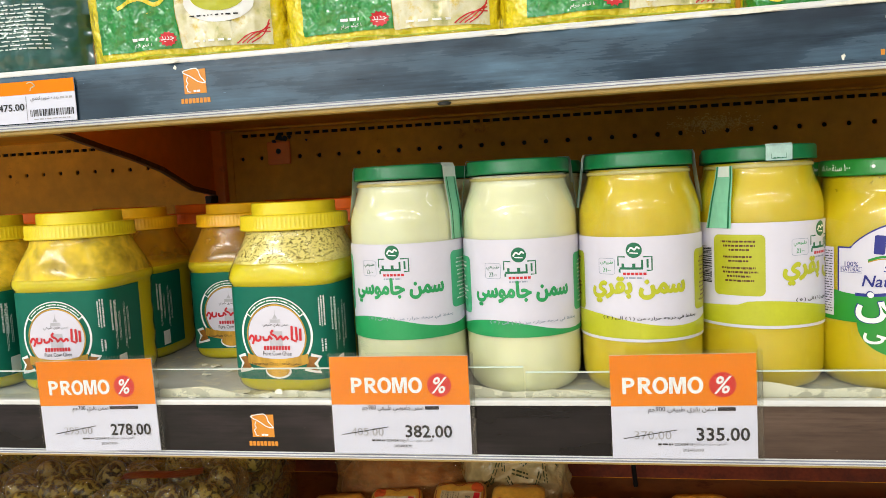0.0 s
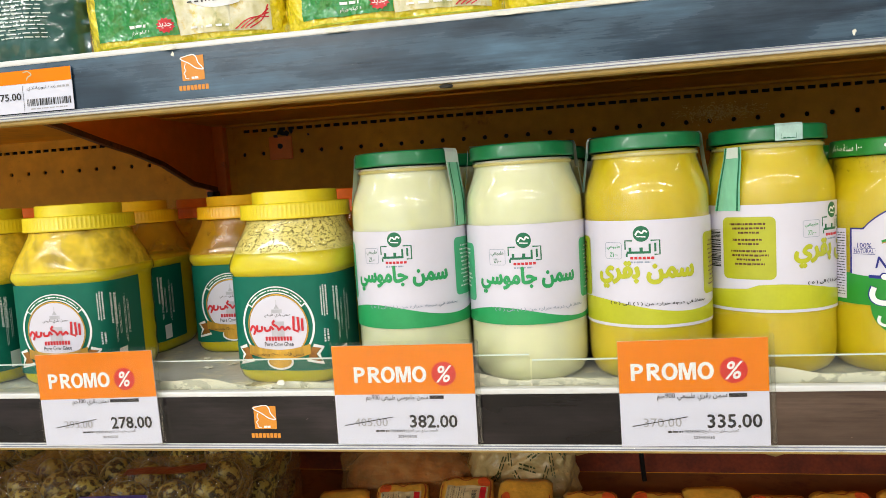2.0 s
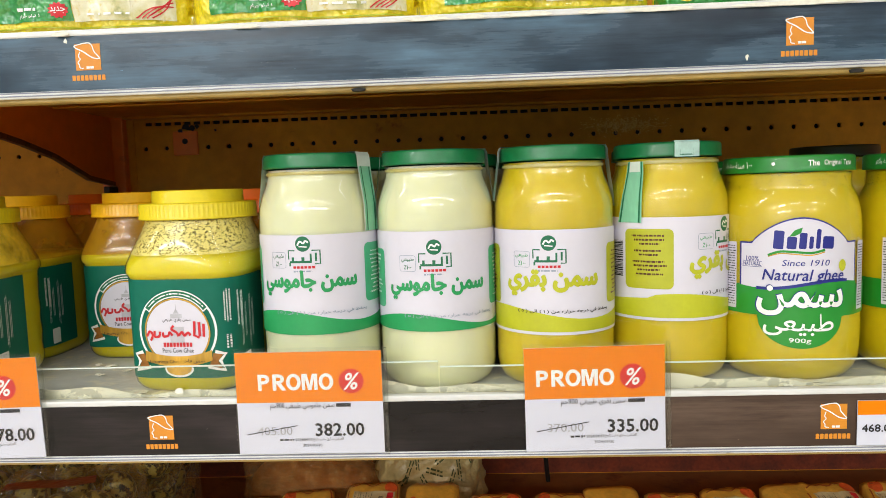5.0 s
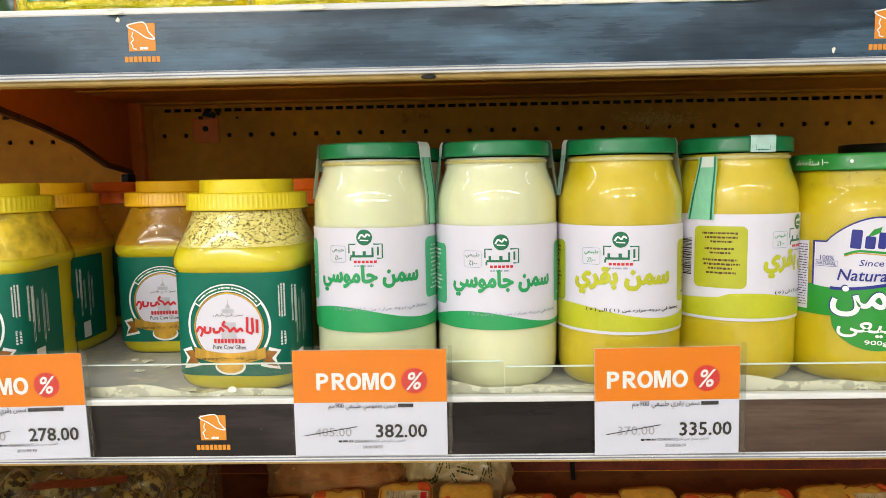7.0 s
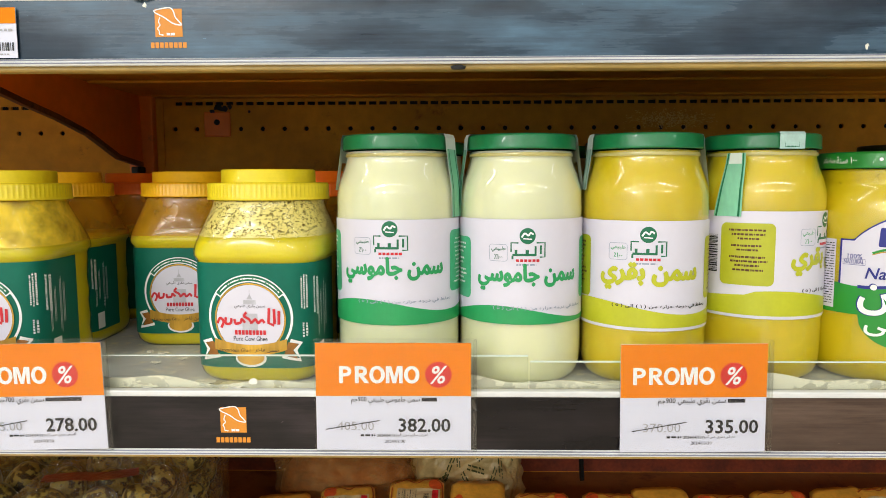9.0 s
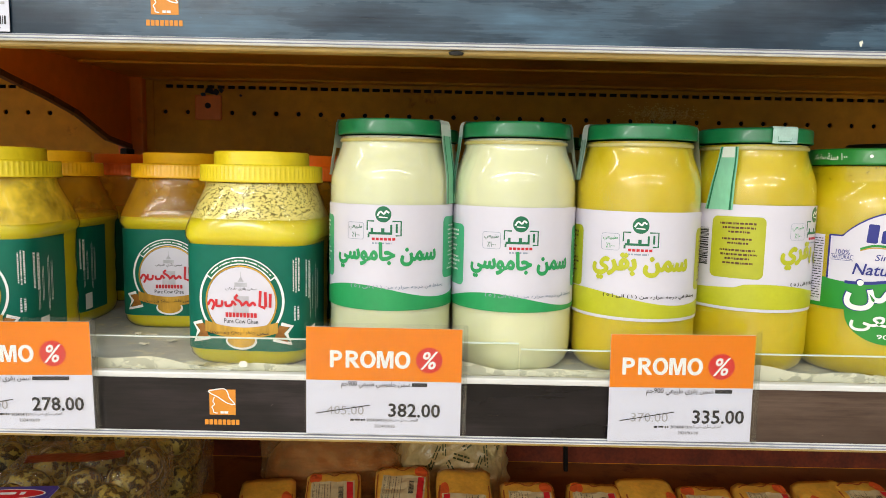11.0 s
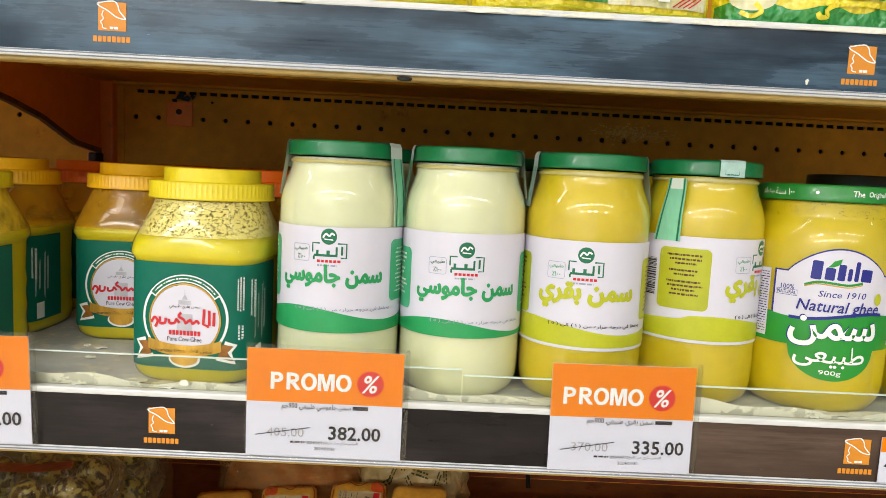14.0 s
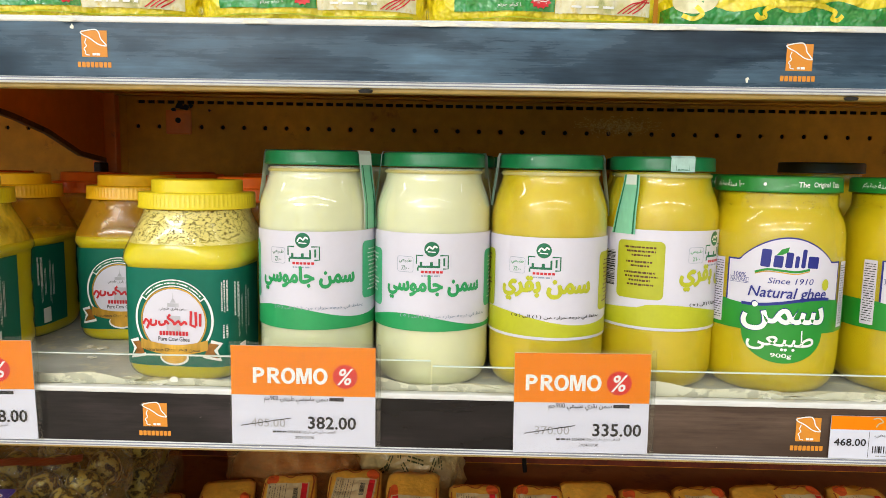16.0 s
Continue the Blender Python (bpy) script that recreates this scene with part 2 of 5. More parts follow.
# rust flecks, their base colour brightened to paint the glint
M["rust_gold"] = surface("rust_gold", lin(252, 186, 90), 0.4, metal=0.0, var=0.3, scale=300)
# near-black that stands for the shade inside the panel holes and screw hole
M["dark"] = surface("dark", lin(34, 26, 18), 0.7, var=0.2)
M["black_rubber"] = surface("black_rubber", lin(20, 18, 16), 0.6, var=0.2)
M["shelf_top"] = surface("shelf_top", lin(194, 200, 202), 0.4, var=0.16, scale=24, bump=0.1, dirt=lin(226, 222, 200), dirt_at=0.56)
M["shelf_brown"] = surface("shelf_brown", lin(128, 80, 38), 0.45, var=0.25, scale=10, bump=0.1, dirt=lin(90, 42, 18), dirt_at=0.6)
M["scrap"] = surface("scrap", lin(238, 235, 220), 0.6, var=0.12, scale=70, bump=0.3)
# unseen walls; bluish tone and strong patches are there to shape rail reflections
M["room_wall"] = surface("room_wall", lin(166, 186, 206), 0.8, var=0.65, scale=1.1, stretch=(1, 1, 0.6))
M["room_floor"] = surface("room_floor", lin(200, 182, 156), 0.4, var=0.1, scale=2)
M["room_ceiling"] = surface("room_ceiling", lin(214, 214, 210), 0.9, var=0.04, scale=1)
M["bag_yellow"] = surface("bag_yellow", lin(236, 214, 30), 0.3, coat=1.0, var=0.12, scale=22, bump=1.0, bscale=48, depth=0.012, bdetail=3)
M["bag_green"] = surface("bag_green", lin(30, 140, 50), 0.3, coat=1.0, var=0.1, scale=22, bump=1.0, bscale=48, depth=0.012, bdetail=3)
M["bag_teal"] = surface("bag_teal", lin(14, 78, 66), 0.3, coat=0.9, var=0.15, scale=22, bump=1.0, bscale=26, depth=0.010, bdetail=2)
M["bag_cream"] = surface("bag_cream", lin(222, 214, 170), 0.25, coat=0.6, var=0.14, scale=35, bump=1.0, bscale=26, depth=0.010, bdetail=2)
M["wrapper"] = surface("wrapper", lin(226, 172, 64), 0.4, coat=0.15, var=0.2, scale=30, bump=0.6, bscale=70, depth=0.003)
M["wrapper_print"] = surface("wrapper_print", lin(222, 92, 40), 0.45, var=0.15)
M["wrapper_line"] = surface("wrapper_line", lin(164, 78, 34), 0.45, var=0.15)
M["purple_ink"] = surface("purple_ink", lin(70, 60, 140), 0.35, coat=0.2)
M["shell_clear"] = clear("shell_clear", (0.96, 0.95, 0.86, 1), 0.08, gloss=1.0, haze=0.10, haze_scale=70, crinkle=2.2, haze_colour=lin(190, 160, 80))
M["bag_clear"] = clear("bag_clear", (0.97, 0.88, 0.7, 1), 0.10, haze=0.34, haze_scale=70, crinkle=3.0, haze_colour=lin(196, 148, 88))
M["bag_printed"] = surface("bag_printed", lin(188, 164, 108), 0.3, coat=0.4, var=0.2, scale=30, bump=0.9, bscale=45, depth=0.006)
M["bread"] = surface("bread", lin(170, 106, 50), 0.6, var=0.4, scale=26, stretch=(0.5, 1, 2.2), bump=0.7, bscale=60, depth=0.004)


def egg_material():
    m, nt, b = nodes_of("quail_shell")
    mp = coords(nt)
    info = nt.nodes.new("ShaderNodeObjectInfo")
    ad = nt.nodes.new("ShaderNodeVectorMath")
    ad.operation = "ADD"
    link(nt, mp, 0, ad, 0), link(nt, info, "Random", ad, 1)
    n = nt.nodes.new("ShaderNodeTexNoise")
    n.inputs["Scale"].default_value, n.inputs["Detail"].default_value = 190, 5
    link(nt, ad, 0, n, "Vector")
    r = ramp(nt, n, [(0.46, lin(158, 140, 68)), (0.54, lin(40, 26, 10))])
    link(nt, r, 0, b, "Base Color")
    b.inputs["Roughness"].default_value = 0.35
    return m


M["quail"] = egg_material()
M["band"] = surface("band", lin(132, 62, 36), 0.3, coat=0.5, var=0.3, scale=60, bump=0.6, bscale=60, depth=0.004)
M["tape_pale"] = surface("tape_pale", lin(176, 208, 198), 0.3, coat=0.4, var=0.12, scale=90)
M["bracket_edge"] = surface("bracket_edge", lin(104, 62, 28), 0.5, var=0.4, scale=40, dirt=lin(30, 22, 16), dirt_at=0.6)
M["olive_dark"] = surface("olive_dark", lin(70, 72, 24), 0.45, var=0.2)
M["olive_ink"] = surface("olive_ink", lin(180, 182, 36), 0.4, coat=0.1, var=0.05)
M["smear"] = speckled("smear", lin(236, 230, 208), 0.74, 45, 0.62)
# ghee scatters light well inside the jar
for key, depth_ in (("white_ghee", 0.006), ("yellow_ghee", 0.008), ("gold_ghee", 0.008), ("bright_ghee", 0.035)):
    shader = M[key].node_tree.nodes["Principled BSDF"]
    shader.inputs["Subsurface Weight"].default_value, shader.inputs["Subsurface Scale"].default_value = 0.85, depth_
    shader.inputs["Subsurface Radius"].default_value = (1.0, 1.0, 0.7) if key == "white_ghee" else (1.0, 1.0, 0.25)



def picture_material():
    """A printed photograph of food: soft patches of cream, green, yellow and brown."""
    m, nt, b = nodes_of("food_picture")
    n = noise_tex(nt, coords(nt), 45, 5, 0.6)
    r = ramp(nt, n, [(0.30, lin(120, 140, 60)), (0.42, lin(214, 206, 150)), (0.55, lin(232, 226, 196)), (0.64, lin(214, 186, 60)), (0.76, lin(120, 84, 40))])
    link(nt, r, 0, b, "Base Color")
    b.inputs["Roughness"].default_value, b.inputs["Coat Weight"].default_value = 0.25, 0.6
    bp = nt.nodes.new("ShaderNodeBump")
    bp.inputs["Strength"].default_value, bp.inputs["Distance"].default_value = 1.0, 0.010
    link(nt, noise_tex(nt, coords(nt), 26, 2), 0, bp, "Height"), link(nt, bp, 0, b, "Normal"), link(nt, bp, 0, b, "Coat Normal")
    return m


M["picture"] = picture_material()


# ---- building helpers ----
def mesh_of(name, verts, faces, mat, smooth=False):
    me = bpy.data.meshes.new(name)
    me.from_pydata([tuple(v) for v in verts], [], faces)
    me.materials.append(mat)
    if smooth:
        me.polygons.foreach_set("use_smooth", [True] * len(me.polygons))
    me.update()
    return me


def part(name, shape, mat, parent, label="", smooth=False, at=None):
    """Links a shape (verts, faces), a bmesh or a mesh as one mesh object under its thing."""
    if isinstance(shape, bmesh.types.BMesh):
        me = bpy.data.meshes.new(name)
        shape.to_mesh(me)
        shape.free()
        me.materials.append(mat)
        if smooth:
            me.polygons.foreach_set("use_smooth", [True] * len(me.polygons))
    elif isinstance(shape, tuple):
        me = mesh_of(name, shape[0], shape[1], mat, smooth)
    else:
        me = shape
    ob = new(name, me)
    ob.parent = parent
    if at is not None:
        ob.matrix_basis = at
    return tagged(ob, label)


def thing(name, m, label, category, group="", kind=""):
    ob = new(name)
    ob.empty_display_size = 0.02
    ob.matrix_basis = m
    return tagged(ob, label, category, group, kind)


def lone(name, shape, mat, label, category, group="", kind="", smooth=False):
    ob = part(name, shape, mat, None, label, smooth)
    return tagged(ob, "", category, group, kind)


def box(x0, x1, y0, y1, z0, z1, bevel=0.0, segs=2):
    bm = bmesh.new()
    bmesh.ops.create_cube(bm, size=1, matrix=Matrix.Translation(((x0 + x1) / 2, (y0 + y1) / 2, (z0 + z1) / 2)) @ Matrix.Diagonal((x1 - x0, y1 - y0, z1 - z0, 1)))
    if bevel:
        bmesh.ops.bevel(bm, geom=bm.edges[:], offset=bevel, segments=segs, affect="EDGES", profile=0.5)
    return bm


def lathe(profile, n=72, cap=(True, True), ribs=0, rib_depth=0.0, rib_z=(0, 0)):
    """Profile rows (z, hx, hy, power): rings of a superellipse; power 2 is round, higher is squarer."""
    verts, faces = [], []
    for row in profile:
        z, hx = row[0], row[1]
        hy, p = (row[2], row[3]) if len(row) > 3 else (hx, 2)
        for k in range(n):
            a = 2 * math.pi * k / n
            c, s = math.cos(a), math.sin(a)
            g = 1.0
            if ribs and rib_z[0] <= z <= rib_z[1]:
                g = 1 - rib_depth * (0.5 + 0.5 * math.cos(ribs * a))
            verts.append((g * hx * math.copysign(abs(c) ** (2 / p), c), g * hy * math.copysign(abs(s) ** (2 / p), s), z))
    for i in range(len(profile) - 1):
        for k in range(n):
            k2 = (k + 1) % n
            faces.append((i * n + k, i * n + k2, (i + 1) * n + k2, (i + 1) * n + k))
    if cap[0]:
        faces.append(tuple(range(n))[::-1])
    if cap[1]:
        faces.append(tuple(range((len(profile) - 1) * n, len(profile) * n)))
    return verts, faces


def smooth_rows(rows, steps=4):
    """Rounds a profile by sliding between its rows along a smooth curve."""
    out = []
    for i in range(len(rows) - 1):
        p0, p1, p2, p3 = rows[max(i - 1, 0)], rows[i], rows[i + 1], rows[min(i + 2, len(rows) - 1)]
        for k in range(steps):
            u = k / steps
            out.append(tuple(0.5 * (2 * b + (c - a) * u + (2 * a - 5 * b + 4 * c - d) * u * u + (3 * b - a - 3 * c + d) * u ** 3) for a, b, c, d in zip(p0, p1, p2, p3)))
    return out + [rows[-1]]


# flat shapes in metres, as (verts, faces), laid on surfaces later
def joined(*shapes):
    verts, faces = [], []
    for v, f in shapes:
        n = len(verts)
        verts += list(v)
        faces += [tuple(i + n for i in face) for face in f]
    return verts, faces


def moved(shape, dx=0.0, dy=0.0, k=1.0, turn=0.0):
    c, s = math.cos(radians(turn)) * k, math.sin(radians(turn)) * k
    return [(x * c - y * s + dx, x * s + y * c + dy) for x, y in shape[0]], shape[1]


def rect(x0, x1, y0, y1, r=0.0):
    if not r:
        return [(x0, y0), (x1, y0), (x1, y1), (x0, y1)], [(0, 1, 2, 3)]
    pts = []
    for cx, cy, a0 in ((x1 - r, y0 + r, -90), (x1 - r, y1 - r, 0), (x0 + r, y1 - r, 90), (x0 + r, y0 + r, 180)):
        pts += [(cx + r * math.cos(radians(a0 + 15 * k)), cy + r * math.sin(radians(a0 + 15 * k))) for k in range(7)]
    return pts, [tuple(range(len(pts)))]


def disc(cx, cy, rx, ry=None, n=40):
    ry = ry or rx
    return [(cx + rx * math.cos(2 * math.pi * k / n), cy + ry * math.sin(2 * math.pi * k / n)) for k in range(n)], [tuple(range(n))]


def stroke(points, w, closed=False):
    """A line of even width through the points."""
    pts = [Vector(p) for p in points]
    n, verts, faces = len(pts), [], []
    for i, p in enumerate(pts):
        a = pts[(i - 1) % n] if closed or i else p
        b = pts[(i + 1) % n] if closed or i < n - 1 else p
        d = (b - a).normalized() if (b - a).length > 1e-9 else Vector((1, 0))
        o = Vector((-d.y, d.x)) * w / 2
        verts += [tuple(p + o), tuple(p - o)]
    for i in range(n if closed else n - 1):
        j = (i + 1) % n
        faces.append((2 * i, 2 * i + 1, 2 * j + 1, 2 * j))
    return verts, faces


def arc(cx, cy, rx, ry, a0, a1, n=24):
    return [(cx + rx * math.cos(radians(a0 + (a1 - a0) * k / n)), cy + ry * math.sin(radians(a0 + (a1 - a0) * k / n))) for k in range(n + 1)]


def curve_pts(pts, n=6):
    """A smooth line through a few points."""
    rows = smooth_rows([tuple(p) for p in pts], n)
    return rows


def below(f, g, x0, x1, n=40):
    """The area between two heights f(x) and g(x)."""
    verts = []
    for k in range(n + 1):
        x = x0 + (x1 - x0) * k / n
        verts += [(x, f(x)), (x, g(x))]
    return verts, [(2 * k, 2 * k + 2, 2 * k + 3, 2 * k + 1) for k in range(n)]


# Arabic letters with their joined forms, right to left
FORMS, JOINS = {}, set()
start = 0xFE80
for letters, count in (("ء", 1), ("آأؤإ", 2), ("ئ", 4), ("ا", 2), ("ب", 4), ("ة", 2), ("تثجحخ", 4), ("دذرز", 2), ("سشصضطظعغفقكلمنه", 4), ("وى", 2), ("ي", 4)):
    for ch in letters:
        FORMS[ch] = [chr(start + k) for k in range(count)]
        if count == 4:
            JOINS.add(ch)
        start += count
FORMS["\u0001"] = [chr(0xFEFB), chr(0xFEFC)]


def arabic(text):
    """The text in joined letter forms, in the order in which it is set from the left."""
    text = text.replace("لا", "\u0001")
    runs, run = [], ""
    for ch in text:
        is_ar = ch in FORMS
        if run and is_ar != (run[-1] in FORMS):
            runs.append(run)
            run = ""
        run += ch
    runs.append(run)
    out = []
    for run in runs:
        if run[0] not in FORMS:
            core = run.strip()
            out.append(" " * (len(run) - len(run.rstrip())) + core + " " * (len(run) - len(run.lstrip())) if core else run)
            continue
        shaped = ""
        for i, ch in enumerate(run):
            before = i > 0 and run[i - 1] in JOINS
            after = ch in JOINS and i < len(run) - 1 and len(FORMS[run[i + 1]]) > 1
            f = FORMS[ch]
            k = (3 if before and after else 2 if after else 1 if before else 0) if len(f) == 4 else (1 if before and len(f) > 1 else 0)
            shaped += f[k]
        out.append(shaped[::-1])
    return "".join(out[::-1])


TEXTS = {}


def raw_text(body, bold):
    if (body, bold) not in TEXTS:
        cu = bpy.data.curves.new("text", "FONT")
        cu.body, cu.size, cu.resolution_u, cu.offset = body, 1.0, 2, bold
        ob = new("text", cu)
        ev = ob.evaluated_get(bpy.context.evaluated_depsgraph_get())
        me = ev.to_mesh()
        TEXTS[body, bold] = [tuple(v.co[:2]) for v in me.vertices], [tuple(p.vertices) for p in me.polygons]
        ev.to_mesh_clear()
        bpy.data.objects.remove(ob)
        bpy.data.curves.remove(cu)
    return TEXTS[body, bold]


def text(body, x0, x1, y0, y1, bold=0.0):
    """The words, set to fill the rectangle."""
    v, f = raw_text(body, bold)
    xs, ys = [p[0] for p in v], [p[1] for p in v]
    kx, ky = (x1 - x0) / (max(xs) - min(xs)), (y1 - y0) / (max(ys) - min(ys))
    return [(x0 + (x - min(xs)) * kx, y0 + (y - min(ys)) * ky) for x, y in v], f


def bars(x0, x1, y0, y1, rows, seed, fill=0.55, gap=0.12, unit=1.0):
    """Lines of small bars where writing is too small to read."""
    rnd, shapes = random.Random(seed), []
    h = (y1 - y0) / rows
    for r in range(rows):
        x, y = x0 + rnd.random() * (x1 - x0) * 0.12, y1 - (r + 0.5) * h
        end = x1 - rnd.random() * (x1 - x0) * 0.12
        while x < end:
            w = min((0.6 + rnd.random() * 2.2) * h * unit, end - x)
            shapes.append(rect(x, x + w * 0.9, y - h * fill / 2 * (0.6 + 0.4 * rnd.random()), y + h * fill / 2))
            x += w + h * gap * 2
    return joined(*shapes)


def barcode(x0, x1, y0, y1, seed):
    rnd, shapes, x = random.Random(seed), [], x0
    while x < x1:
        w = (x1 - x0) * rnd.choice((0.012, 0.02, 0.035))
        shapes.append(rect(x, min(x + w, x1), y0, y1))
        x += w + (x1 - x0) * rnd.choice((0.012, 0.02, 0.03))
    return joined(*shapes)


def laid(shape, place, step=None, rows=None):
    """Lays a flat shape on a surface: place(x, y) gives the point. step: cuts it into upright strips first, for curved surfaces."""
    if step:
        bm = bmesh.new()
        vs = [bm.verts.new((x, y, 0)) for x, y in shape[0]]
        for f in shape[1]:
            if len(set(f)) == len(f):
                try:
                    bm.faces.new([vs[i] for i in f])
                except ValueError:
                    pass
        xs = [x for x, y in shape[0]]
        k = math.floor(min(xs) / step) + 1
        while k * step < max(xs):
            bmesh.ops.bisect_plane(bm, geom=bm.verts[:] + bm.edges[:] + bm.faces[:], plane_co=(k * step, 0, 0), plane_no=(1, 0, 0))
            k += 1
        ys = [y for x, y in shape[0]]
        k = math.floor(min(ys) / (rows or 1)) + 1
        while rows and k * rows < max(ys):
            bmesh.ops.bisect_plane(bm, geom=bm.verts[:] + bm.edges[:] + bm.faces[:], plane_co=(0, k * rows, 0), plane_no=(0, 1, 0))
            k += 1
        bm.verts.index_update()
        shape = [tuple(v.co[:2]) for v in bm.verts], [tuple(v.index for v in f.verts) for f in bm.faces]
        bm.free()
    return [place(x, y) for x, y in shape[0]], shape[1]


def fat(shape, maker, lift, d, step=None):
    """Heavier print: the same letters laid a little off each way, each copy a hair above the last."""
    return joined(*[laid(moved(shape, dx * d, dy * d), maker(lift + 0.00004 * k), step) for k, (dx, dy) in enumerate(((0, 0), (1, 0), (-1, 0), (0, 1), (0, -1)))])


def slanted(shape):
    """Letters leaning to the right."""
    low_y = min(v[1] for v in shape[0])
    return [(v[0] + 0.22 * (v[1] - low_y), v[1]) for v in shape[0]], shape[1]


def promo_word(x0, x1, y0, y1):
    """PROMO in heavy upright capitals, drawn letter by letter on a grid one capital high."""
    s = 0.185
    def pee(a):
        bowl = [(s, 1 - s / 2), (0.30, 1 - s / 2)] + arc(0.31, 0.70, 0.22, 0.2075, 90, -90, 14)[1:-1] + [(0.30, 0.4925), (s, 0.4925)]
        return joined(rect(a, a + s, 0, 1), stroke([(a + u, v) for u, v in bowl], s))

    def ring(a):
        return stroke(arc(a + 0.39, 0.5, 0.39 - s / 2, 0.515 - s / 2, 0, 360, 40)[:-1], s, True)

    em = [(0, 0), (0, 1), (0.27, 1), (0.42, 0.34), (0.57, 1), (0.84, 1), (0.84, 0), (0.67, 0), (0.67, 0.76), (0.505, 0), (0.335, 0), (0.17, 0.76), (0.17, 0)]
    em = [(a + 2.38, c) for a, c in em], [(0, 1, 2, 11, 12), (2, 3, 10, 11), (3, 9, 10), (3, 4, 8, 9), (4, 5, 6, 7, 8)]
    leg = [(0.92 + 0.22, 0.399), (0.92 + 0.46, 0.399), (0.92 + 0.72, 0), (0.92 + 0.49, 0)], [(0, 1, 2, 3)]
    verts, faces = joined(pee(0.0), pee(0.80), ([(a - 0.12, c) for a, c in leg[0]], leg[1]), ring(1.54), em, ring(3.30))
    kx, ky = (x1 - x0) / 4.08, y1 - y0
    return [(x0 + v[0] * kx, y0 + v[1] * ky) for v in verts], faces


def on_cylinder(r, turn=0.0):
    """x runs round the front of an upright cylinder, y up."""
    return lambda x, y: (r * math.sin(radians(turn) + x / r), -r * math.cos(radians(turn) + x / r), y)


def on_front(y0):
    return lambda x, y: (x, y0, y)


# ---- structure ----
SHELF, PITCH = 1.212, 0.262
UP, LOW = SHELF + PITCH, SHELF - PITCH
X0, X1, BACK = -1.3, 1.3, 0.475

lone("floor", box(-4, 4, -6.0, 1.0, -0.1, 0.0), M["room_floor"], "polished beige shop floor", "floor", kind="structure")
lone("ceiling", box(-4, 4, -6.0, 1.0, 3.0, 3.1), M["room_ceiling"], "plain white shop ceiling", "ceiling", kind="structure")
lone("wall_south", box(-4, 4, -6.1, -6.0, 0.0, 3.0), M["room_wall"], "plain grey wall across the aisle", "wall", kind="structure")
lone("wall_north", box(-4, 4, 0.6, 0.7, 0.0, 3.0), M["room_wall"], "plain grey wall behind the shelving", "wall", kind="structure")
lone("wall_west", box(-4.1, -4, -6.0, 1.0, 0.0, 3.0), M["room_wall"], "plain grey end wall", "wall", kind="structure")
lone("wall_east", box(4, 4.1, -6.0, 1.0, 0.0, 3.0), M["room_wall"], "plain grey end wall", "wall", kind="structure")


def perforated(x0, x1, y, rows, z0, z1):
    """A sheet with rows of punched holes. Rows: (z, pitch, half width, half height, sides)."""
    verts, faces = [], []

    def quad(a, b, c, d):
        n = len(verts)
        verts.extend([(a, y, c), (b, y, c), (b, y, d), (a, y, d)])
        faces.append((n, n + 1, n + 2, n + 3))

    z = z0
    for rz, pitch, hw, hh, sides in rows:
        cell = max(hh * 2.2, 0.006)
        quad(x0, x1, z, rz - cell)
        count = int((x1 - x0) / pitch)
        for k in range(count):
            cx = x0 + (k + 0.5) * pitch
            if sides == 4 and k == 0:
                quad(x0, x0 + pitch, rz - cell, rz + cell)
                continue
            outer = [(cx + pitch / 2 * u, rz + cell * v) for u, v in ((1, 0), (1, 1), (0, 1), (-1, 1), (-1, 0), (-1, -1), (0, -1), (1, -1))]
            if sides == 8:
                inner = [(cx + hw * math.cos(math.pi / 4 * q), rz + hh * math.sin(math.pi / 4 * q)) for q in range(8)]
            else:
                inner = [(cx + hw * u, rz + hh * v) for u, v in ((1, 0), (1, 1), (0, 1), (-1, 1), (-1, 0), (-1, -1), (0, -1), (1, -1))]
            n = len(verts)
            verts.extend([(a, y, b) for a, b in outer + inner])
            verts.extend([(a, y + 0.003, b) for a, b in inner])
            for q in range(8):
                r = (q + 1) % 8
                faces.append((n + q, n + r, n + 8 + r, n + 8 + q))
                faces.append((n + 8 + q, n + 8 + r, n + 16 + r, n + 16 + q))
        if x0 + count * pitch < x1 - 1e-4:
            quad(x0 + count * pitch, x1, rz - cell, rz + cell)
        z = rz + cell
    quad(x0, x1, z, z1)
    bm = bmesh.new()
    vs = [bm.verts.new(v) for v in verts]
    for f in faces:
        bm.faces.new([vs[i] for i in f])
    bmesh.ops.remove_doubles(bm, verts=bm.verts[:], dist=0.00002)
    return bm


rack = thing("back_panel", pose(0, 0, 0), "tan painted perforated steel back panel, dusty and rusting", "panel", kind="structure")
HOLE_ROWS = [(1.1625, 0.0295, 0.0032, 0.0032, 8), (1.196, 0.0137, 0.0050, 0.0023, 4), (1.4245, 0.0295, 0.0032, 0.0032, 8), (1.458, 0.0137, 0.0050, 0.0023, 4)]
part("sheet", perforated(-0.3795, 0.77, BACK, HOLE_ROWS, LOW - 0.03, 1.9), M["back_paint"], rack)
LEFT_ROWS = [(z - 0.005, *rest) for z, *rest in HOLE_ROWS]
part("sheet", perforated(-1.3, -0.425, BACK, LEFT_ROWS, LOW - 0.03, 1.9), M["back_paint"], rack)
# added dark sheet; its colour paints the shade seen through the holes
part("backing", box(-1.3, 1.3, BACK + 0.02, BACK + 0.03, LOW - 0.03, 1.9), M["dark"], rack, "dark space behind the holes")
part("sheet", box(0.78, 1.3, BACK - 0.001, BACK + 0.002, LOW - 0.03, 1.9), M["back_paint"], rack)
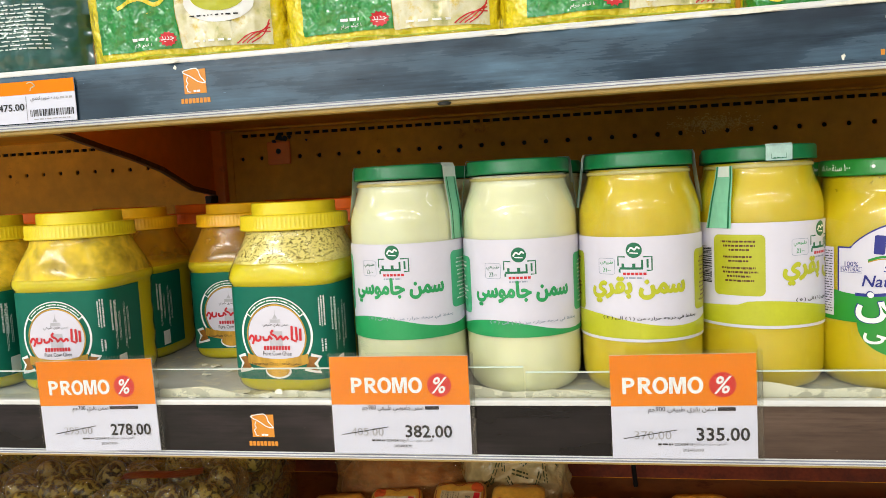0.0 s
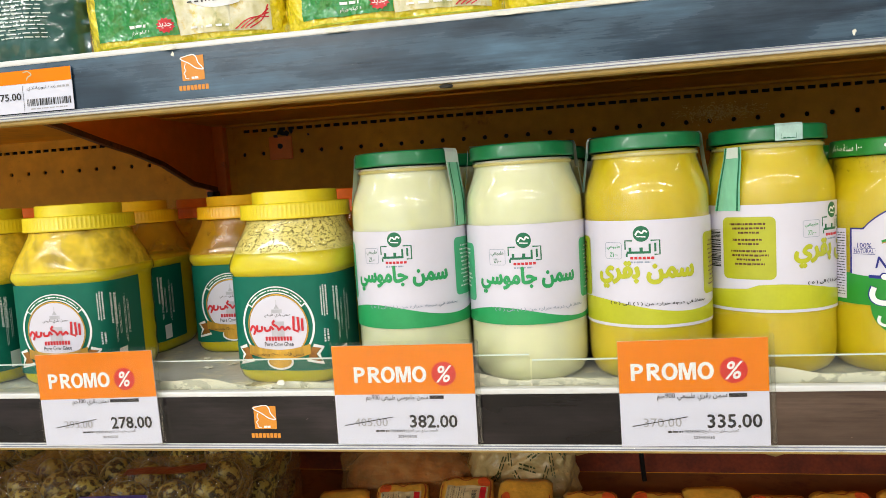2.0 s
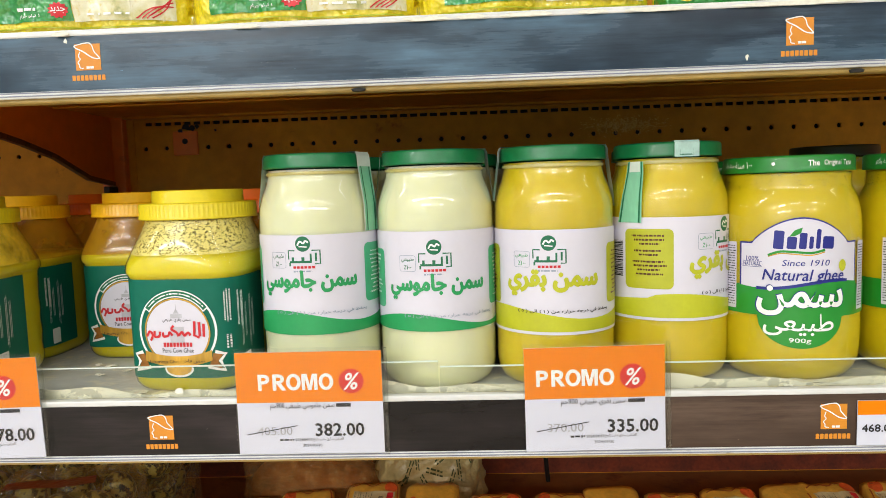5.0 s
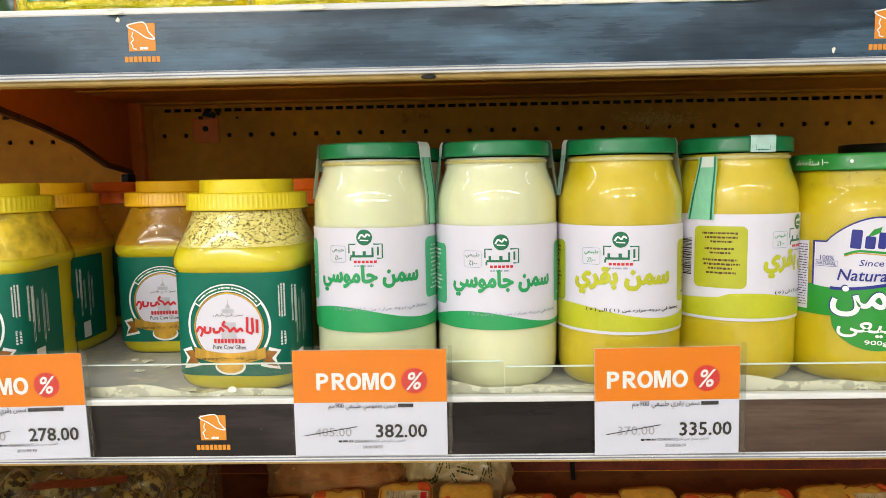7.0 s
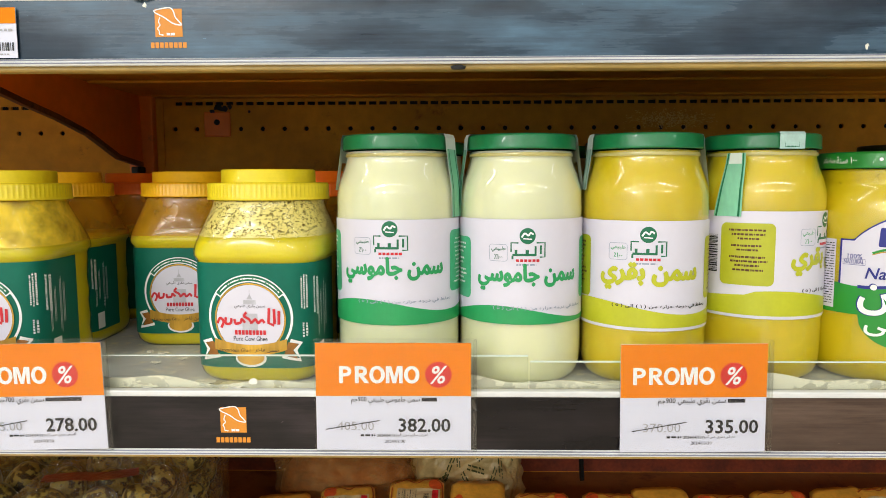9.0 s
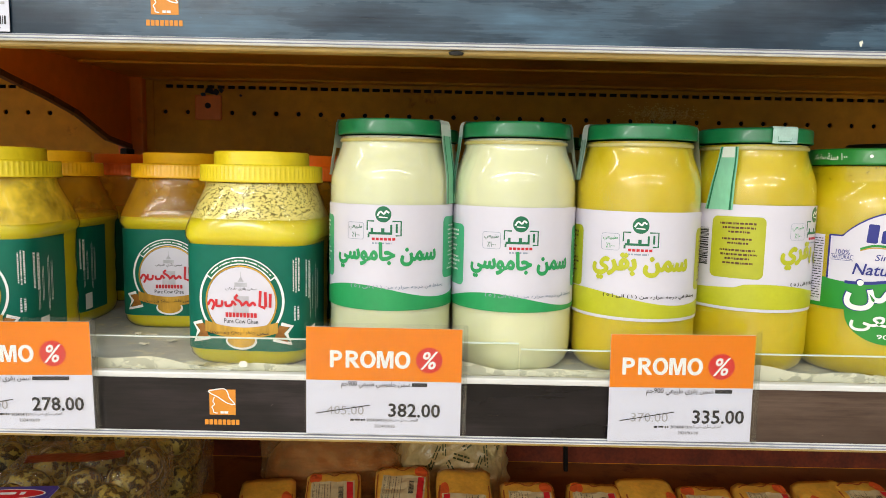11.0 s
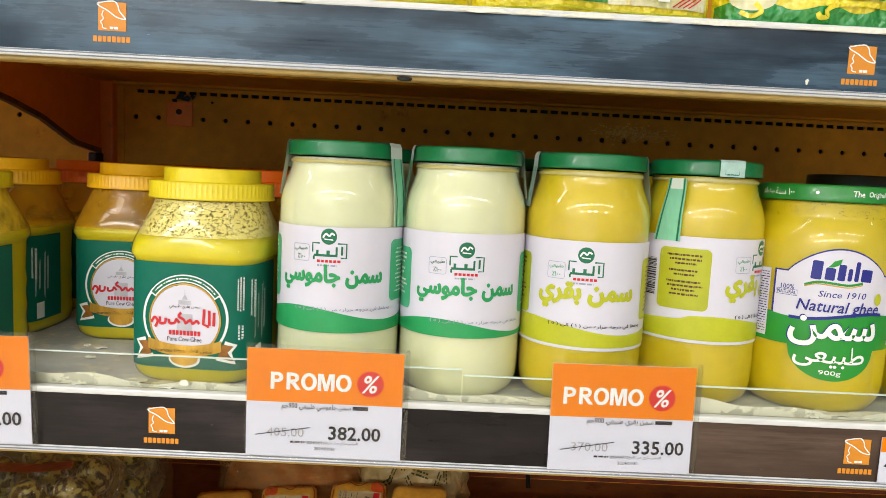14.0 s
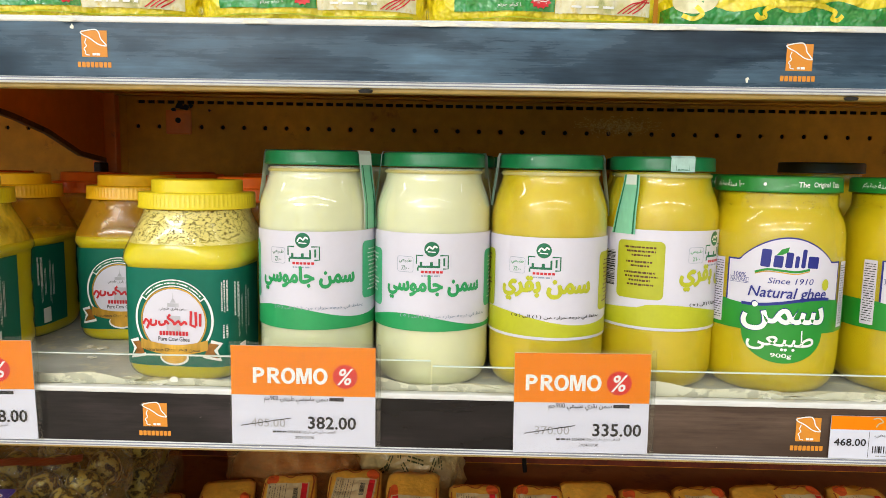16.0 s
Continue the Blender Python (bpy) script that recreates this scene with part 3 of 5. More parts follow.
part("sheet_edge", box(-0.3898, -0.3797, BACK - 0.0008, BACK + 0.002, LOW - 0.03, 1.9), M["back_paint"], rack)
part("post", box(-0.424, -0.390, BACK - 0.012, BACK + 0.02, LOW - 0.03, 1.9, 0.002), M["bracket_paint"], rack, "slotted steel upright")
part("cover_plate", box(-0.324, -0.289, BACK - 0.0045, BACK - 0.0008, 1.414, 1.447, 0.0015), M["bracket_paint"], rack, "small square steel cover plate")
part("screw_hole", lathe([(-0.0005, 0.0038), (0.0005, 0.0038)], 16), M["dark"], rack, at=pose(-0.3065, BACK - 0.005, 1.433, 90))
grime_rnd = random.Random(8)
for gx_, gz_, gr_ in ((-0.312, 1.4475, 0.004), (-0.304, 1.4520, 0.006), (-0.296, 1.4500, 0.005), (-0.288, 1.4530, 0.0035), (-0.263, 1.4470, 0.0022)):
    ring = [(gx_ + gr_ * grime_rnd.uniform(0.6, 1.3) * math.cos(k * 0.6283), BACK - 0.0052, gz_ + gr_ * grime_rnd.uniform(0.4, 1.1) * math.sin(k * 0.6283)) for k in range(10)]
    part("grime", (ring, [tuple(range(10))]), M["black_rubber"], rack, "black grime smear")

# the flange under the shelf above, along the back panel
lone("shelf_flange", box(-0.385, 1.3, BACK - 0.022, BACK - 0.0015, 1.4645, 1.4672), M["back_paint"], "tan folded steel edge under the shelf", "shelf edge", kind="structure")


def bracket(x, top):
    """A pressed-steel cantilever bracket with a curved lower edge and black rubber edging."""
    ys = [0.03, 0.09, 0.15, 0.21, 0.27, 0.33, 0.40, 0.462]
    zs = [-0.018, -0.022, -0.030, -0.0415, -0.0515, -0.0645, -0.089, -0.097]
    verts, faces = [], []
    for y, dz in zip(ys, zs):
        for dx in (-0.0015, 0.0015):
            verts += [(x + dx, y, top + dz), (x + dx, y, top - 0.004)]
    for i in range(len(ys) - 1):
        a, b = 4 * i, 4 * i + 4
        faces += [(a, b, b + 1, a + 1), (a + 2, a + 3, b + 3, b + 2), (a, a + 2, b + 2, b), (a + 1, b + 1, b + 3, a + 3)]
    faces += [(0, 1, 3, 2), (4 * 7, 4 * 7 + 2, 4 * 7 + 3, 4 * 7 + 1)]
    ob = thing("shelf_bracket", pose(0, 0, 0), "tan painted steel shelf bracket with grimy lower edge", "bracket", "shelf brackets", "structure")
    part("plate", (verts, faces), M["bracket_paint"], ob)
    edge_v, edge_f = [], []
    for y, dz in zip(ys, zs):
        for dx, dd in ((-0.003, -0.003), (0.003, -0.003), (0.003, 0.003), (-0.003, 0.003)):
            edge_v.append((x + dx, y, top + dz + dd))
    for i in range(len(ys) - 1):
        for q in range(4):
            r = (q + 1) % 4
            edge_f.append((4 * i + q, 4 * i + r, 4 * i + 4 + r, 4 * i + 4 + q))
    part("edging", (edge_v, edge_f), M["bracket_edge"], ob, "brown dirty edge")
    part("hook", box(x - 0.004, x + 0.006, 0.44, 0.4625, top - 0.13, top - 0.10, 0.002), M["black_rubber"], ob)
    return ob


bracket(-0.407, UP)


def shelf(z, name_label, top_mat, under_mat, rail="rail_lower"):
    """A steel shelf with a price rail along its front."""
    ob = thing("shelf", pose(0, 0, 0), name_label, "shelf", "shelves", "structure")
    part("deck", box(X0, X1, 0.006, BACK - 0.002, z - 0.003, z, 0.0008, 1), top_mat, ob)
    part("underside", box(X0, X1, 0.012, BACK - 0.004, z - 0.0065, z - 0.0045), under_mat, ob, "tan painted steel underside")
    part("stiffener", box(-0.40, X1, 0.322, 0.334, z - 0.0095, z - 0.0067, 0.0008, 1), under_mat, ob, "folded stiffening rib")
    part("front_lip", box(X0, X1, 0.002, 0.014, z - 0.047, z - 0.0045, 0.001, 1), M["cream_paint"], ob, "cream steel lip")
    if rail == "rail":
        part("rail", box(X0, X1, -0.0005, 0.0035, z - 0.041, z - 0.0015), M[rail], ob, "dark scratched plastic price rail")
    else:
        part("rail", box(X0, 0.2165, -0.0005, 0.0035, z - 0.041, z - 0.0015), M[rail], ob, "dark scratched plastic price rail")
        part("rail", box(0.2168, X1, -0.0005, 0.0035, z - 0.041, z - 0.0015), M["rail_dull"], ob, "dull greyish brown plastic price rail")
    part("top_edge", box(X0, X1, -0.0012, 0.0055, z - 0.003, z + 0.0015, 0.0012), M["rail_edge"], ob, "white plastic edge")
    part("bottom_edge", box(X0, X1, -0.0016, 0.0015, z - 0.0442, z - 0.0395, 0.0012), M["rail_edge"], ob, "white plastic edge")
    for gz in (0.0404, 0.0424):
        part("edge_groove", box(X0, X1, -0.0022, -0.0015, z - gz - 0.0003, z - gz + 0.0003), M["groove"], ob, "dark groove in the plastic edge")
    return ob


shelf(UP, "steel shelf with scuffed dark price rail", M["shelf_top"], M["back_paint"], "rail")
shelf(SHELF, "steel shelf with torn paper and a dark price rail", M["shelf_top"], M["back_paint"])
ob = shelf(LOW, "lower steel shelf with brown dirty deck", M["shelf_brown"], M["back_paint"])

# clear riser along the front of the middle shelf
riser = thing("shelf_riser", pose(0, 0, 0), "clear acrylic riser strip along the shelf front", "riser", kind="structure")
for ra, rb, rh in ((-1.2, -0.334, 0.023), (-0.333, 0.061, 0.0235), (0.0625, 1.2, 0.0195)):
    part("strip", box(ra, rb, 0.0062, 0.0077, SHELF, SHELF + rh), M["acrylic"], riser)
    part("strip_edge", box(ra, rb, 0.0060, 0.0079, SHELF + rh, SHELF + rh + 0.0008), M["tape_white"], riser, "bright cut edge")


# ---- price rail marks and cards ----
def rail_logo(x, z):
    """The shop's mark: an orange square with a white curl, and a bar under it."""
    ob = thing("rail_sticker", pose(x, -0.0008, z), "orange square shop mark printed on the price rail", "sticker", "rail stickers")
    part("square", laid(rect(0, 0.0178, 0, 0.0178), on_front(0)), M["logo_orange"], ob)
    lines = joined(
        stroke(curve_pts([(-0.0006, 0.0165), (0.003, 0.0175), (0.007, 0.0182), (0.0105, 0.0182), (0.0125, 0.016), (0.0135, 0.0125), (0.0160, 0.0095), (0.0172, 0.0075), (0.012, 0.0085), (0.006, 0.0125), (0.001, 0.0150), (-0.0006, 0.0165)]), 0.0008),
        stroke(curve_pts([(0.0035, 0.0125), (0.0025, 0.0095), (0.0035, 0.0075), (0.0018, 0.0055), (0.0028, 0.0035), (0.0030, 0.0018), (0.0055, 0.0012)]), 0.0007),
        rect(0.0075, 0.0098, 0.0010, 0.0026), rect(0.0102, 0.0128, 0.0010, 0.0026))
    part("curl", laid(lines, on_front(-0.0003)), M["white_ink"], ob, "white curling line")
    for k in range(8):
        part("bar", laid(rect(-0.0032 + k * 0.0030, -0.0032 + k * 0.0030 + 0.0024, -0.0070, -0.0033, 0.0004), on_front(0)), M["logo_orange"], ob)
    return ob


for lx, lz in ((-0.149, 1.184), (0.3255, 1.1845), (-0.1822, 1.4478), (0.2985, 1.4455)):
    rail_logo(lx, lz)


def promo_card(x, z, w, title, brand_at, old, price, lean, head, foot):
    """An orange and white price card in a clear holder clipped on the price rail. head, foot: how far the print sits off its usual place."""
    ob = thing("price_card", pose(x, -0.0030, z, 0, lean), "orange and white promotion price card in clear holder", "price card", "promotion cards")
    t0 = on_front(-0.0008)
    part("card", box(0, w, -0.0003, 0.0003, 0, 0.0740), M["card"], ob)
    part("banner", laid(rect(0, w, 0.0376, 0.0740), on_front(-0.0005)), M["orange"], ob, "orange banner")
    part("lettering", fat(promo_word(head + 0.0160, head + 0.0699, 0.0466, 0.0582), lambda lift: on_front(-lift), 0.0008, 0.00008), M["white_ink"], ob)
    part("spot", laid(disc(head + 0.0826, 0.0524, 0.0089), on_front(-0.0007)), M["red"], ob, "red disc")
    part("percent", laid(slanted(text("%", head + 0.0762, head + 0.0865, 0.0462, 0.0586, 0.016)), on_front(-0.0010)), M["white_ink"], ob)
    a, b = foot + 0.0236, foot + 0.0816
    cut = b - (b - a) * brand_at
    part("title", laid(joined(text(arabic(title), a, cut, 0.0318, 0.0374, 0.01), rect(cut + 0.0012, b, 0.0340, 0.0366)), t0), M["black_ink"], ob)
    part("old_price", laid(text(old, foot + 0.0140, foot + 0.0390, 0.0138, 0.0200), t0), M["grey_ink"], ob, "grey crossed-out price")
    part("strike", laid(stroke([(foot + 0.0065, 0.0145), (foot + 0.0430, 0.0208)], 0.0006), on_front(-0.0010)), M["black_ink"], ob)
    part("price", fat(text(price, foot + 0.0558, foot + 0.0904, 0.0130, 0.0221), lambda lift: on_front(-lift), 0.0008, 0.00026), M["black_ink"], ob)
    part("small_print", laid(joined(text(arabic("العرض ساري حتى تاريخ"), foot + 0.0535, foot + 0.0755, 0.0088, 0.0118), text("2024/04/13", foot + 0.0410, foot + 0.0530, 0.0093, 0.0114, 0.006), bars(foot + 0.0295, foot + 0.0405, 0.0093, 0.0112, 1, 3, 0.8)), t0), M["black_ink"], ob)
    part("date", laid(text("2024/03/30", foot + 0.0462, foot + 0.0600, 0.0052, 0.0073), t0), M["black_ink"], ob)
    part("holder", box(-0.001, w + 0.0038, -0.0018, -0.0014, -0.0012, 0.0772, 0.0001, 1), M["holder"], ob, "clear plastic sleeve")
    part("fold", box(w + 0.0012, w + 0.0038, -0.0014, 0.001, -0.001, 0.0760, 0.0004, 1), M["acrylic"], ob, "clear folded sleeve edge")
    return ob


promo_card(-0.3280, 1.1712, 0.1020, "سمن بقري 700جم", 0.45, "295.00", "278.00", -1.2, -0.0062, 0.0050)
promo_card(-0.0826, 1.1732, 0.1045, "سمن جاموسي طبيعي 900جم", 0.20, "405.00", "382.00", 0.0, 0.0, 0.0)
promo_card(0.1222, 1.1722, 0.0968, "سمن بقري طبيعي 900جم", 0.22, "370.00", "335.00", -0.6, -0.0078, 0.0012)


def shelf_tag(x, z, w, price, title, seed):
    """A small shelf tag with an orange head, a price and a barcode."""
    ob = thing("shelf_tag", pose(x, -0.0020, z), "small white shelf tag with orange head and barcode", "price tag", "shelf tags")
    part("tag", box(0, w, -0.0003, 0.0003, 0, 0.0318), M["card"], ob)
    part("head", laid(rect(0, w, 0.0218, 0.0318), on_front(-0.0005)), M["orange"], ob, "orange head strip")
    t0 = on_front(-0.0006)
    half = 0.0275
    part("curl", laid(stroke(curve_pts([(half + 0.002, 0.0300), (half + 0.006, 0.0306), (half + 0.009, 0.0280), (half + 0.006, 0.0265), (half + 0.0045, 0.0240)]), 0.0009), on_front(-0.0008)), M["tag_paper"], ob)
    part("price", fat(text(price, 0.0030, half - 0.0018, 0.0098, 0.0150), lambda lift: on_front(-lift), 0.0006, 0.00016), M["black_ink"], ob)
    part("divider", laid(rect(half, half + 0.0003, 0.001, 0.0205), t0), M["black_ink"], ob)
    part("barcode", laid(barcode(half + 0.003, w - 0.002, 0.0045, 0.0098, seed), t0), M["black_ink"], ob)
    part("title", laid(text(arabic(title), half + 0.004, w - 0.014, 0.0158, 0.0195) if title else bars(half + 0.004, w - 0.014, 0.0160, 0.0190, 1, seed, 0.5), t0), M["black_ink"], ob)
    part("fine_print", laid(joined(bars(w - 0.013, w - 0.002, 0.0162, 0.0190, 1, seed, 0.6), bars(half + 0.003, w - 0.002, 0.0014, 0.0032, 1, seed + 1, 0.5)), t0), M["grey_ink"], ob)
    return ob


shelf_tag(-0.3420, 1.4350, 0.0700, "475.00", "زبده نيوزيلاندي", 4)
shelf_tag(0.3495, 1.1730, 0.0700, "468.00", "سمن طبيعي", 9)


# ---- glass ghee jars ----
JAR = smooth_rows([(0.0, 0.036), (0.0025, 0.0402), (0.009, 0.0438), (0.02, 0.0449), (0.045, 0.045), (0.09, 0.045), (0.125, 0.045), (0.136, 0.0444), (0.145, 0.0420), (0.152, 0.0394), (0.158, 0.0376), (0.1625, 0.0372), (0.1645, 0.0372)], 3)


def seal_tape(ob, turn, drop, width, mats, far=True):
    """A paper seal stuck over the lid and down both sides of a jar."""
    side = [(0.0455, drop), (0.0452, 0.137), (0.0440, 0.147), (0.0425, 0.157), (0.0414, 0.166), (0.0408, 0.174), (0.0395, 0.1769)]
    line = side + [(0.0, 0.1770)] + [(-r, z) for r, z in side[::-1] if far and z > 0.147]
    place = pose(0, 0, 0, 0, 0, turn)
    strips = [("seal", mats[0], -0.5, 0.5, 0.0, 0, len(line)), ("seal_print", mats[1], -0.43, 0.43, 0.0003, 0, 5)]
    strips += [("seal_line", M["deep_green_ink"], u - 0.035, u + 0.035, 0.0005, 0, 5) for u in (-0.30, 0.30)]
    for name, mat, u0, u1, lift, first, last in strips:
        verts = []
        for r, z in line[first:last]:
            up = lift if abs(r) < 0.039 else 0
            out = math.copysign(lift, r)
            verts += [place @ Vector((u * width, -(r + out), z + up)) for u in (u0, u1)]
        faces = [(2 * i, 2 * i + 1, 2 * i + 3, 2 * i + 2) for i in range(len(verts) // 2 - 1)]
        part(name, (verts, faces), mat, ob, "paper seal over the lid" if not lift else "")


def lid_mesh(r, z0, z1):
    return lathe([(z0, r - 0.0012), (z0, r), (z0 + 0.001, r + 0.0004), (z0 + 0.0022, r), (z1 - 0.002, r), (z1 - 0.0006, r - 0.0006), (z1, r - 0.002), (z1 - 0.0004, r - 0.0035), (z1 - 0.0012, r - 0.0055), (z1 - 0.0012, 0.001)], 72, (False, True))


def glass_jar(x, y, turn, fill, ink, group_label, tape, full=True, lid="lid_green", low=0.0, ends=(), rise=0.0):
    """A 900 g glass jar of ghee with a white wrap-round label and a green metal lid."""
    ob = thing("ghee_jar", pose(x, y, SHELF, 0, 0, turn), group_label, "jar", "glass ghee jars")
    ob.scale = (1, 1, 0.994)
    part("contents", lathe([(z + 0.0006 if i == 0 else z, r - 0.0007) for i, (z, r) in enumerate(JAR)]), M[fill], ob, "pale ghee" if fill == "white_ghee" else "yellow ghee", True)
    part("glass", lathe(JAR, cap=(True, False)), M["glass"], ob, "clear glass wall", True)
    for tz in (0.1605, 0.1635):
        part("thread", lathe([(tz, 0.0372), (tz + 0.0006, 0.0382), (tz + 0.0012, 0.0372)], 60, (False, False)), M["glass"], ob, "", True)
    part("lid", lid_mesh(0.0396, 0.1655, 0.1762), M[lid], ob, "green metal twist lid" if lid == "lid_green" else "dark metal twist lid", True)
    if not full:
        return ob
    part("neck_line", lathe([(0.1606, 0.0376), (0.1618, 0.0380), (0.1630, 0.0376)], 60, (False, False)), M["neck_ring"], ob, "golden line of ghee at the neck", True)
    if ink == "green_ink":
        part("neck_film", lathe([(0.1628, 0.0381), (0.1658, 0.0381)], 60, (False, False)), M["film_dark"], ob, "brown residue under the lid", True)
    R, z0, z1 = 0.0453, (0.0417 if ink == "lime_ink" else 0.0445) + rise, 0.1174 + rise
    half = math.pi * R * 0.985
    label = part("label", laid(rect(-half, half, z0, z1), on_cylinder(R), 0.003), M["paper"], ob, "white printed paper label", True)
    lime = ink == "lime_ink"
    lift = on_cylinder(R + 0.0002)

    def put(name, shape, mat, extra=0.0):
        drop = 0.0 if name == "wave" else low
        part(name, laid(moved(shape, 0, (0 if name == "wave" else rise) - drop), on_cylinder(R + 0.0002 + extra), 0.003), M[mat], label)

    if lime:
        put("wave", below(lambda u: z0 + 0.0022, lambda u: z0 + 0.0155 - 0.0045 * math.sin(u / 0.024 + 0.2) * (1 if u > -0.06 else 0.4), -half, half), ink)
    else:
        put("wave", below(lambda u: z0 + 0.0000, lambda u: max(z0 + 0.0130 - low - 0.0048 * math.sin(u / 0.021 - 0.6), z0 + 0.001), -half, half), ink)
    # mark: a round emblem over square strokes, with a red bar
    put("emblem", disc(0, 0.1110, 0.0055), "deep_green_ink")
    put("emblem_print", joined(stroke(curve_pts([(-0.004, 0.1100), (-0.002, 0.1128), (0.0005, 0.1114), (0.002, 0.1132), (0.004, 0.1120)]), 0.0012), stroke([(-0.003, 0.1092), (0.003, 0.1088)], 0.0008)), "white_ink", 0.0002)
    put("mark_frame", stroke([(-0.0062, 0.1063), (-0.0112, 0.1063), (-0.0112, 0.1000)], 0.0010), "deep_green_ink")
    put("mark_frame", stroke([(0.0062, 0.1063), (0.0122, 0.1063), (0.0122, 0.0965), (0.0085, 0.0965)], 0.0010), "deep_green_ink")
    put("mark", joined(stroke([(-0.0102, 0.0980), (0.0062, 0.0980)], 0.0016), stroke([(0.0092, 0.1045), (0.0092, 0.0985)], 0.0014), stroke([(0.0055, 0.1040), (0.0055, 0.0980)], 0.0014), stroke([(-0.0002, 0.1015), (-0.0002, 0.0980)], 0.0022), stroke([(-0.0078, 0.1015), (-0.0078, 0.0980)], 0.0018), stroke([(-0.0102, 0.0975), (-0.0102, 0.0950)], 0.0013)), "deep_green_ink")
    put("red_bar", joined(*[rect(-0.0078 + k * 0.0028, -0.0078 + k * 0.0028 + 0.0021, 0.0932, 0.0950) for k in range(6)]), "red_ink")
    put("fine_print", bars(-0.008, 0.008, 0.0902, 0.0920, 1, 8, 0.7), "pale_ink")
    put("badge", stroke(rect(-0.0268, -0.0138, 0.0935, 0.1050, 0.0016)[0], 0.0003, True), "pale_ink")
    put("badge_lettering", joined(text(arabic("طبيعي"), -0.0256, -0.0150, 0.0997, 0.1038, 0.008), text("٪١٠٠", -0.0233, -0.0170, 0.0947, 0.0983, 0.008)), "deep_green_ink" if not lime else "green_ink")
    name = "سمن بقري" if lime else "سمن جاموسي"
    part("lettering", fat(text(arabic(name), -0.0365 if not lime else -0.0330, 0.0395 if not lime else 0.0370, 0.0728 - low + rise, 0.0916 - low + rise, 0.02), lambda lift_: on_cylinder(R + lift_), 0.0003, 0.0006 if lime else 0.0004, 0.004), M[ink], label)
    note = "( ٥ ) " + arabic("الى") + " ( ١ ) " + arabic("يحفظ في درجه حراره من")
    part("storage_note", fat(text(note, -0.0240, 0.0480, 0.0618 + rise - low - (0.002 if lime else 0.003), 0.0652 + rise - low - (0.002 if lime else 0.003)), lambda lift_: on_cylinder(R + lift_), 0.0003, 0.00007, 0.004), M["black_ink"] if lime else M["pale_ink"], label)
    # side panels of small print
    put("panel", rect(-0.0810, -0.0445, 0.0650, 0.1090, 0.0040), "olive_ink" if lime else "mint_ink")
    tint = "brown_ink" if lime else "white_ink"
    for row, (mid, width) in enumerate(((0.1040, 0.029), (0.1010, 0.024), (0.0980, 0.016), (0.0930, 0.022), (0.0900, 0.016), (0.0850, 0.026), (0.0820, 0.029), (0.0790, 0.018), (0.0758, 0.022))):
        put("panel_print", bars(-0.0625 - width / 2, -0.0625 + width / 2, mid - 0.0011, mid + 0.0011, 1, 40 + row, 0.7, 0.07, 0.5), tint, 0.0002)
    put("panel", rect(0.0480, 0.0900, 0.0650, 0.1090, 0.0040), "olive_ink" if lime else "mint_ink")
    put("panel_print", bars(0.0540, 0.0850, 0.0700, 0.1040, 11, 12, 0.40, 0.08, 0.3), tint, 0.0002)
    stripes = barcode(0.0, 0.0270, 0.0, 0.011, 6)
    put("barcode", moved(stripes, -0.0835, 0.0730, 1.0, 90), "black_ink")
    for angle in ends:
        seal_tape(ob, angle, 0.138, 0.011, (M["tape_white"], M["tape_pale"]), False)
    if tape and tape[0] == "torn":
        base = [(0.0455, 0.1180), (0.0452, 0.137), (0.0442, 0.147), (0.0436, 0.155), (0.0440, 0.1625)]
        for nm, mat, w, z_from in (("seal", "tape_mint", 0.0185, 0), ("seal_tip", "tape_white", 0.0120, 3)):
            vs = [pose(0, 0, 0, 0, 0, tape[1]) @ Vector((u * w * (1.12 - 9.0 * (z - 0.118)) + (z - 0.118) * 0.10, -r - (0.0003 if z_from else 0), z)) for r, z in base[z_from:] for u in (-0.5, 0.5)]
            part(nm, (vs, [(2 * k, 2 * k + 1, 2 * k + 3, 2 * k + 2) for k in range(len(vs) // 2 - 1)]), M[mat], ob, "torn paper seal")
        for side in (-0.40, 0.40):
            vs = [pose(0, 0, 0, 0, 0, tape[1]) @ Vector((u * 0.0185 * (1.12 - 9.0 * (z - 0.118)) + (z - 0.118) * 0.10, -r - 0.0004, z)) for r, z in base for u in (side - 0.035, side + 0.035)]
            part("seal_line", (vs, [(2 * k, 2 * k + 1, 2 * k + 3, 2 * k + 2) for k in range(len(vs) // 2 - 1)]), M["deep_green_ink"], ob)
        rim = [(0.0404, 0.1650), (0.0406, 0.1752), (0.0392, 0.1768), (0.0330, 0.1766)]
        vs = [pose(0, 0, 0, 0, 0, tape[2]) @ Vector((u * 0.018, -r, z)) for r, z in rim for u in (-0.5, 0.0, 0.5)]
        part("seal_end", (vs, [q for k in range(3) for q in ((3 * k, 3 * k + 1, 3 * k + 4, 3 * k + 3), (3 * k + 1, 3 * k + 2, 3 * k + 5, 3 * k + 4))]), M["tape_pale"], ob, "pale seal end on the lid rim")
        part("seal_print", laid(joined(stroke([(-0.0072, 0.1655), (-0.0072, 0.1748)], 0.0004), stroke([(0.0072, 0.1655), (0.0072, 0.1748)], 0.0004), stroke([(-0.0050, 0.1664), (0.0050, 0.1664), (0.0050, 0.1735), (-0.0050, 0.1735)], 0.0004, True), bars(-0.004, 0.004, 0.1658, 0.1672, 1, 3, 0.7)), on_cylinder(0.0408, tape[2])), M["deep_green_ink"], ob)
    elif tape:
        seal_tape(ob, tape[0], tape[1], tape[2], tape[3])
    return ob


